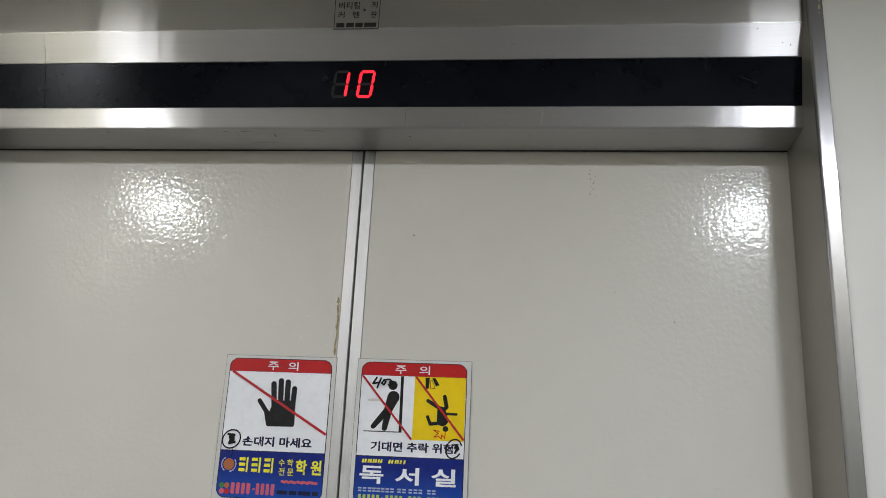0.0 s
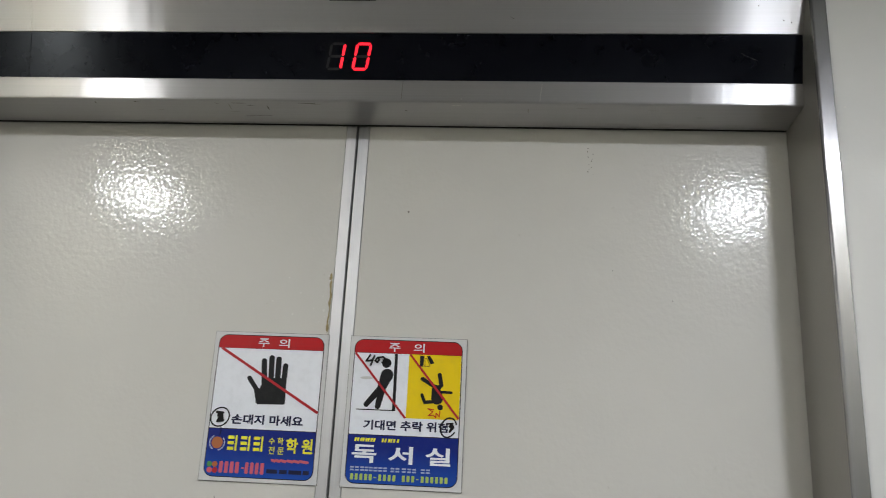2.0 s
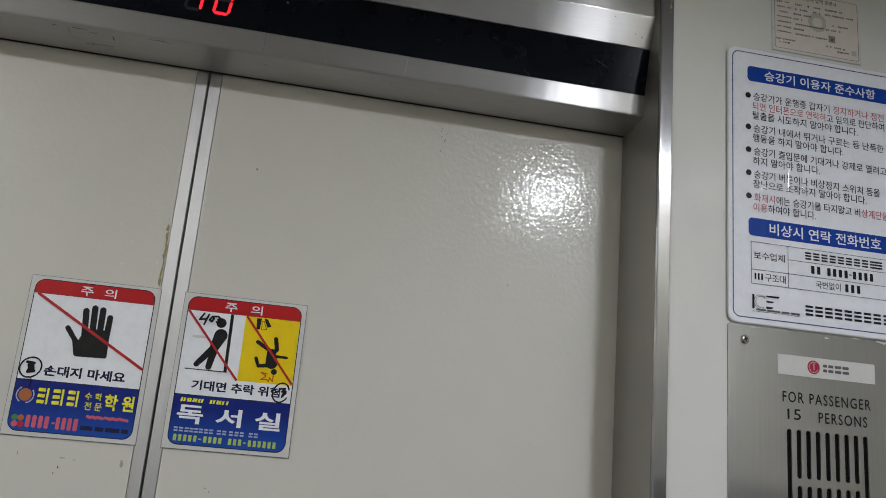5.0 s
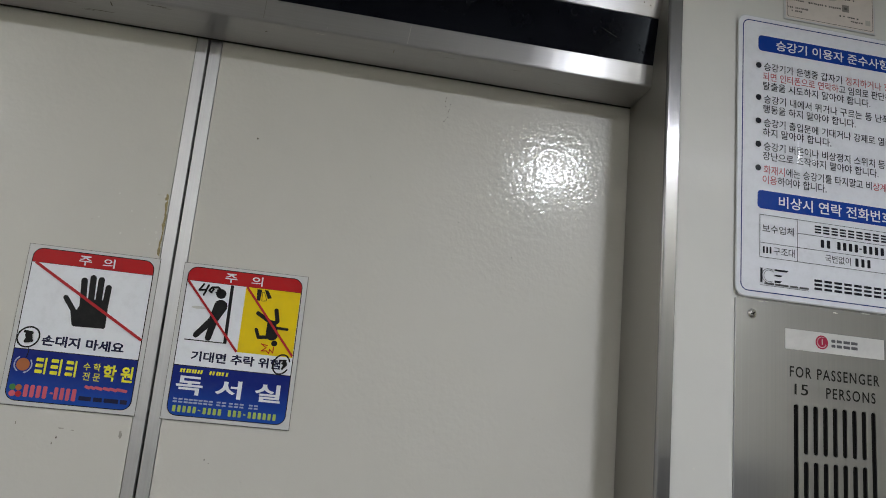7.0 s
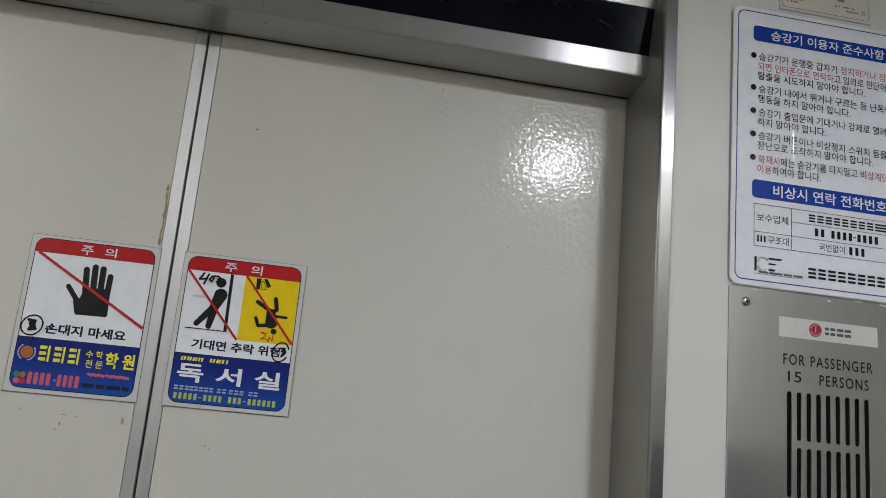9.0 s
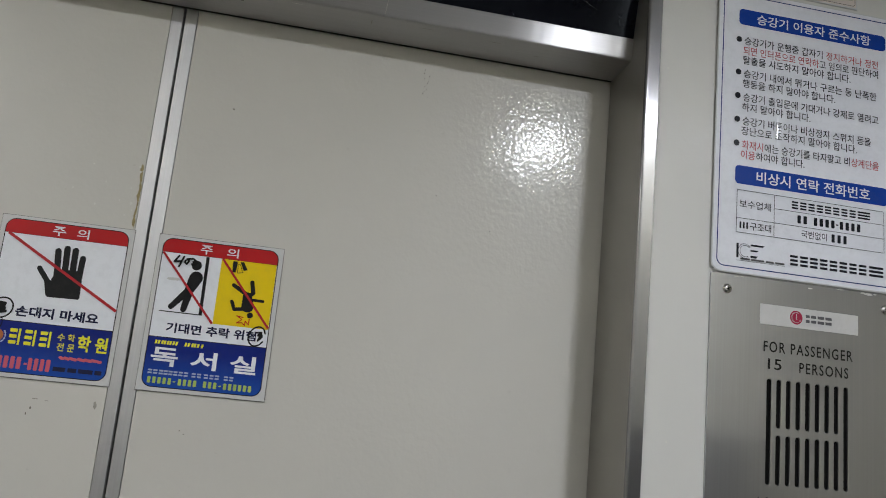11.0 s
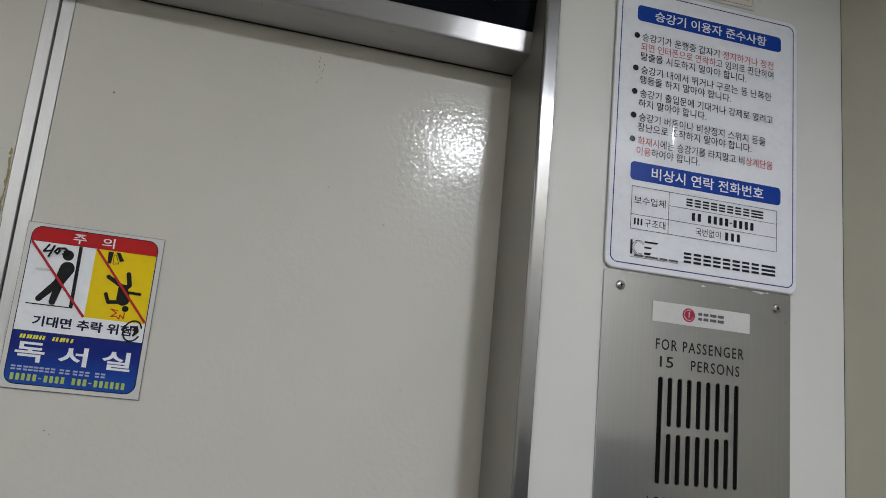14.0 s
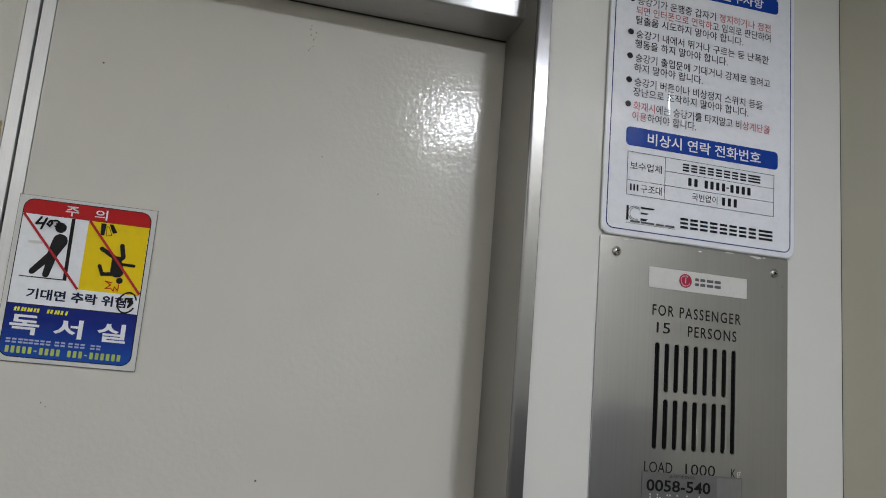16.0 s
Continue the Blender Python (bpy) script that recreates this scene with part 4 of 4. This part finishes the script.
for u, v, half, ink in ((0.667, 0.683, 0.0040, PAPER_SEAL), (0.668, 0.687, 0.0015, PAPER_INK), (0.915, 0.845, 0.0029, PAPER_FAINT)):
    x, z = CX + u * CW, CZ - v * CH
    part("stamp", sheet([(x - half, z - half), (x + half, z - half), (x + half, z + half), (x - half, z + half)], -0.0023 - (0.0001 if ink is PAPER_INK else 0)), ink, cert)

# ---------------------------------------------------------------- steel plate with speaker slots
panel = thing("speaker_plate", (0.6205, 0.0, 1.02), "brushed stainless steel plate with speaker slots, screwed to the panel", "speaker plate")
P0, P1, PT = 0.5206, 0.7206, 1.8905
SLOT_W = 0.0050
slots = [(0.5822, 1.7005, 1.7965), (0.6620, 1.7005, 1.7965)]
for k in range(1, 8):
    x = 0.5822 + k * (0.6620 - 0.5822) / 8
    slots += [(x, 1.7516, 1.7965), (x, 1.7005, 1.7455)]
cu = bpy.data.curves.new("cut", "CURVE")
cu.dimensions, cu.fill_mode, cu.extrude, cu.bevel_depth, cu.bevel_resolution = "2D", "BOTH", 0.0008, 0.0002, 0
for outline in [rounded(P0, P1, 1.02, PT, 0.002)] + [capsule(x, a + SLOT_W / 2, x, b - SLOT_W / 2, SLOT_W / 2) for x, a, b in slots]:
    sp = cu.splines.new("POLY")
    sp.points.add(len(outline) - 1)
    for p, (x, z) in zip(sp.points, outline):
        p.co = (x, z, 0, 1)
    sp.use_cyclic_u = True
tmp = bpy.data.objects.new("cut", cu)
scene.collection.objects.link(tmp)
bpy.context.view_layer.update()
me = bpy.data.meshes.new_from_object(tmp.evaluated_get(bpy.context.evaluated_depsgraph_get()))
bpy.data.objects.remove(tmp)
for v in me.vertices:
    v.co = (v.co.x, -0.0012 - v.co.z, v.co.y)
while me.uv_layers:
    me.uv_layers.remove(me.uv_layers[0])
me.materials.clear()
me.update()
part("plate", me, STEEL_PLATE, panel)
# shallow backing; the dark of a deep recess is in its colour
part("slot_backing", box(0.5750, 0.6700, -0.00012, 0.004, 1.694, 1.803), RECESS_SHADE, panel, "black backing, the shade of the depth behind the slots as colour")
FRONT = -0.0023


def screw(x, z, turn):
    """A domed cross-head screw; the shade in its cross is flat dark bars."""
    n, rings = 20, []
    bm = bmesh.new()
    for r, h in ((0.0046, 0.0), (0.0044, 0.0008), (0.0034, 0.0017), (0.0018, 0.0022)):
        rings.append([bm.verts.new((x + r * math.cos(2 * math.pi * i / n), FRONT - h, z + r * math.sin(2 * math.pi * i / n))) for i in range(n)])
    for a, b in zip(rings, rings[1:]):
        for i in range(n):
            bm.faces.new((a[i], a[(i + 1) % n], b[(i + 1) % n], b[i]))
    bm.faces.new(rings[-1])
    head = part("screw", bm, CHROME, panel, "domed cross-head screw", smooth=True)
    for a in (turn, turn + 90):
        c, s = 0.0023 * math.cos(radians(a)), 0.0023 * math.sin(radians(a))
        part("cross_slot", sheet(bar(x - c, z - s, x + c, z + s, 0.0009), FRONT - 0.0023 - 0.0001 * (a > 90)), RECESS_SHADE, head)


screw(0.5372, 1.8762, 20)
screw(0.7050, 1.8755, 65)
label = part("maker_label", sheet(rounded(0.5712, 0.6750, 1.8470, 1.8662, 0.0006), FRONT - 0.0002), LABEL, panel, "pale grey adhesive label")
part("logo_disc", sheet(disc(0.6090, 1.8568, 0.0066, 28), FRONT - 0.0004), LABEL_RED, label)
part("logo_arc", ring(arc(0.6090, 1.8568, 0.0052, 60, 340, 20) + arc(0.6090, 1.8568, 0.0044, 340, 60, 20), arc(0.6090, 1.8568, 0.0049, 62, 338, 20) + arc(0.6090, 1.8568, 0.0046, 338, 62, 20), FRONT - 0.0006), LABEL, label)
part("logo_bar", sheet(bar(0.6092, 1.8600, 0.6092, 1.8545, 0.0008), FRONT - 0.0006), LABEL, label)
for xa, xb in ((0.6190, 0.6232), (0.6246, 0.6300), (0.6316, 0.6386), (0.6398, 0.6466)):
    written_bars("name_bar", [(xa, xb)], 1.8532, 1.8606, FRONT - 0.0004, LABEL_TEXT, label)
lettering("word", "FOR PASSENGER", 0.5758, 0.6690, 1.8212, 1.8314, FRONT - 0.0002, PLATE_INK, panel, 0.009, spaced=1.22)
lettering("word", "15", 0.5806, 0.5945, 1.8052, 1.8152, FRONT - 0.0002, PLATE_INK, panel, 0.006, spaced=1.0)
lettering("word", "PERSONS", 0.6130, 0.6645, 1.8045, 1.8146, FRONT - 0.0002, PLATE_INK, panel, 0.009, spaced=1.22)
lettering("word", "LOAD", 0.5728, 0.6010, 1.6800, 1.6896, FRONT - 0.0002, PLATE_INK, panel, 0.0, label="half-worn black letters")
lettering("word", "1000", 0.6140, 0.6445, 1.6798, 1.6896, FRONT - 0.0002, PLATE_INK, panel)
lettering("word", "g", 0.6668, 0.6712, 1.6780, 1.6858, FRONT - 0.0002, PLATE_GHOST, panel, label="pale trace of a worn letter")
lettering("word", "K", 0.6610, 0.6658, 1.6796, 1.6880, FRONT - 0.0002, PLATE_INK, panel, label="half-worn black letter")
tag = part("number_tag", box(0.5708, 0.6725, FRONT - 0.0008, FRONT - 0.0002, 1.6480, 1.6806, 0.0003), SILVER_TAG, panel, "silver number tag")
lettering("digits", "0058-540", 0.5752, 0.6395, 1.6640, 1.6742, FRONT - 0.0011, PLATE_INK, tag, 0.02)
lettering("word", "승강기번호(ID)", 0.5980, 0.6230, 1.6758, 1.6792, FRONT - 0.0011, PLATE_INK, tag)
part("blank_field", sheet([(0.6462, 1.6500), (0.6712, 1.6500), (0.6712, 1.6790), (0.6462, 1.6790)], FRONT - 0.0010), SILVER_PALE, tag, "pale blank field")
for k in range(12):
    for m in range(3):
        if chance.random() < 0.6:
            part("braille_dot", sheet(disc(0.5765 + 0.0026 * (k % 2) + 0.0098 * (k // 2), 1.6612 - 0.0026 * m, 0.0008, 10), FRONT - 0.0012), LABEL, tag)

# glue left on the plate below the notice
for x, z, rx, rz, ink in ((0.6869, 1.8886, 0.0042, 0.0014, GLUE), (0.6800, 1.8892, 0.0030, 0.0009, GLUE), (0.6560, 1.8897, 0.0050, 0.0005, GLUE), (0.6236, 1.8868, 0.0022, 0.0006, GLUE),
                          (0.6940, 1.8893, 0.0020, 0.0007, GLUE), (0.5460, 1.8888, 0.0030, 0.0008, SOIL), (0.5520, 1.8893, 0.0018, 0.0005, SOIL), (0.7147, 1.8635, 0.0006, 0.0008, GRIME)):
    part("glue_residue" if ink is GLUE else "dirt_mark", sheet(wobble(x, z, rx, rz, chance, 14), FRONT - 0.0002), ink, panel)

# loose paint along the jamb
flake = bmesh.new()
grid = []
for i in range(13):
    column = []
    for j in range(41):
        u, v = i / 12, j / 40
        lift = math.sin(math.pi * u) ** 0.6 * math.sin(math.pi * v) ** 0.5
        crease = abs(noise.noise((u * 3.1 + v * 2.0, v * 13.0, 3.0))) + 0.5 * abs(noise.noise((u * 8.0, v * 31.0, 7.0)))
        wide = 0.0068 * (0.55 + 0.45 * noise.noise((0.0, v * 5.0, 9.0)))
        column.append(flake.verts.new((0.4598 + wide * u, 0.0003 - 0.0021 * lift * crease, 1.995 + 0.058 * v)))
    grid.append(column)
for i in range(12):
    for j in range(40):
        flake.faces.new((grid[i][j], grid[i + 1][j], grid[i + 1][j + 1], grid[i][j + 1]))
tagged(part("paint_blister", flake, PAINT_FRONT, smooth=True), "wrinkled blister of loose pale paint beside the steel jamb", "paint blister")
for x, z in ((0.492, 1.986), (0.469, 2.087), (0.4985, 1.8995), (0.4830, 1.7300)):
    tagged(part("paint_nib", sheet(wobble(x, z, 0.0011, 0.0011, chance), -0.0003), CHIP), "tiny raised nib in the pale paint", "paint nib", "paint nibs")

rust = random.Random(9)
for x, z, rx, rz in ((0.4560, 2.2150, 0.0011, 0.0034), (0.4566, 2.2215, 0.0007, 0.0020), (0.4556, 2.2085, 0.0005, 0.0012)):
    part("rust_stain", sheet(wobble(x, z, rx, rz, rust), -0.00325), RUST, jamb_right)
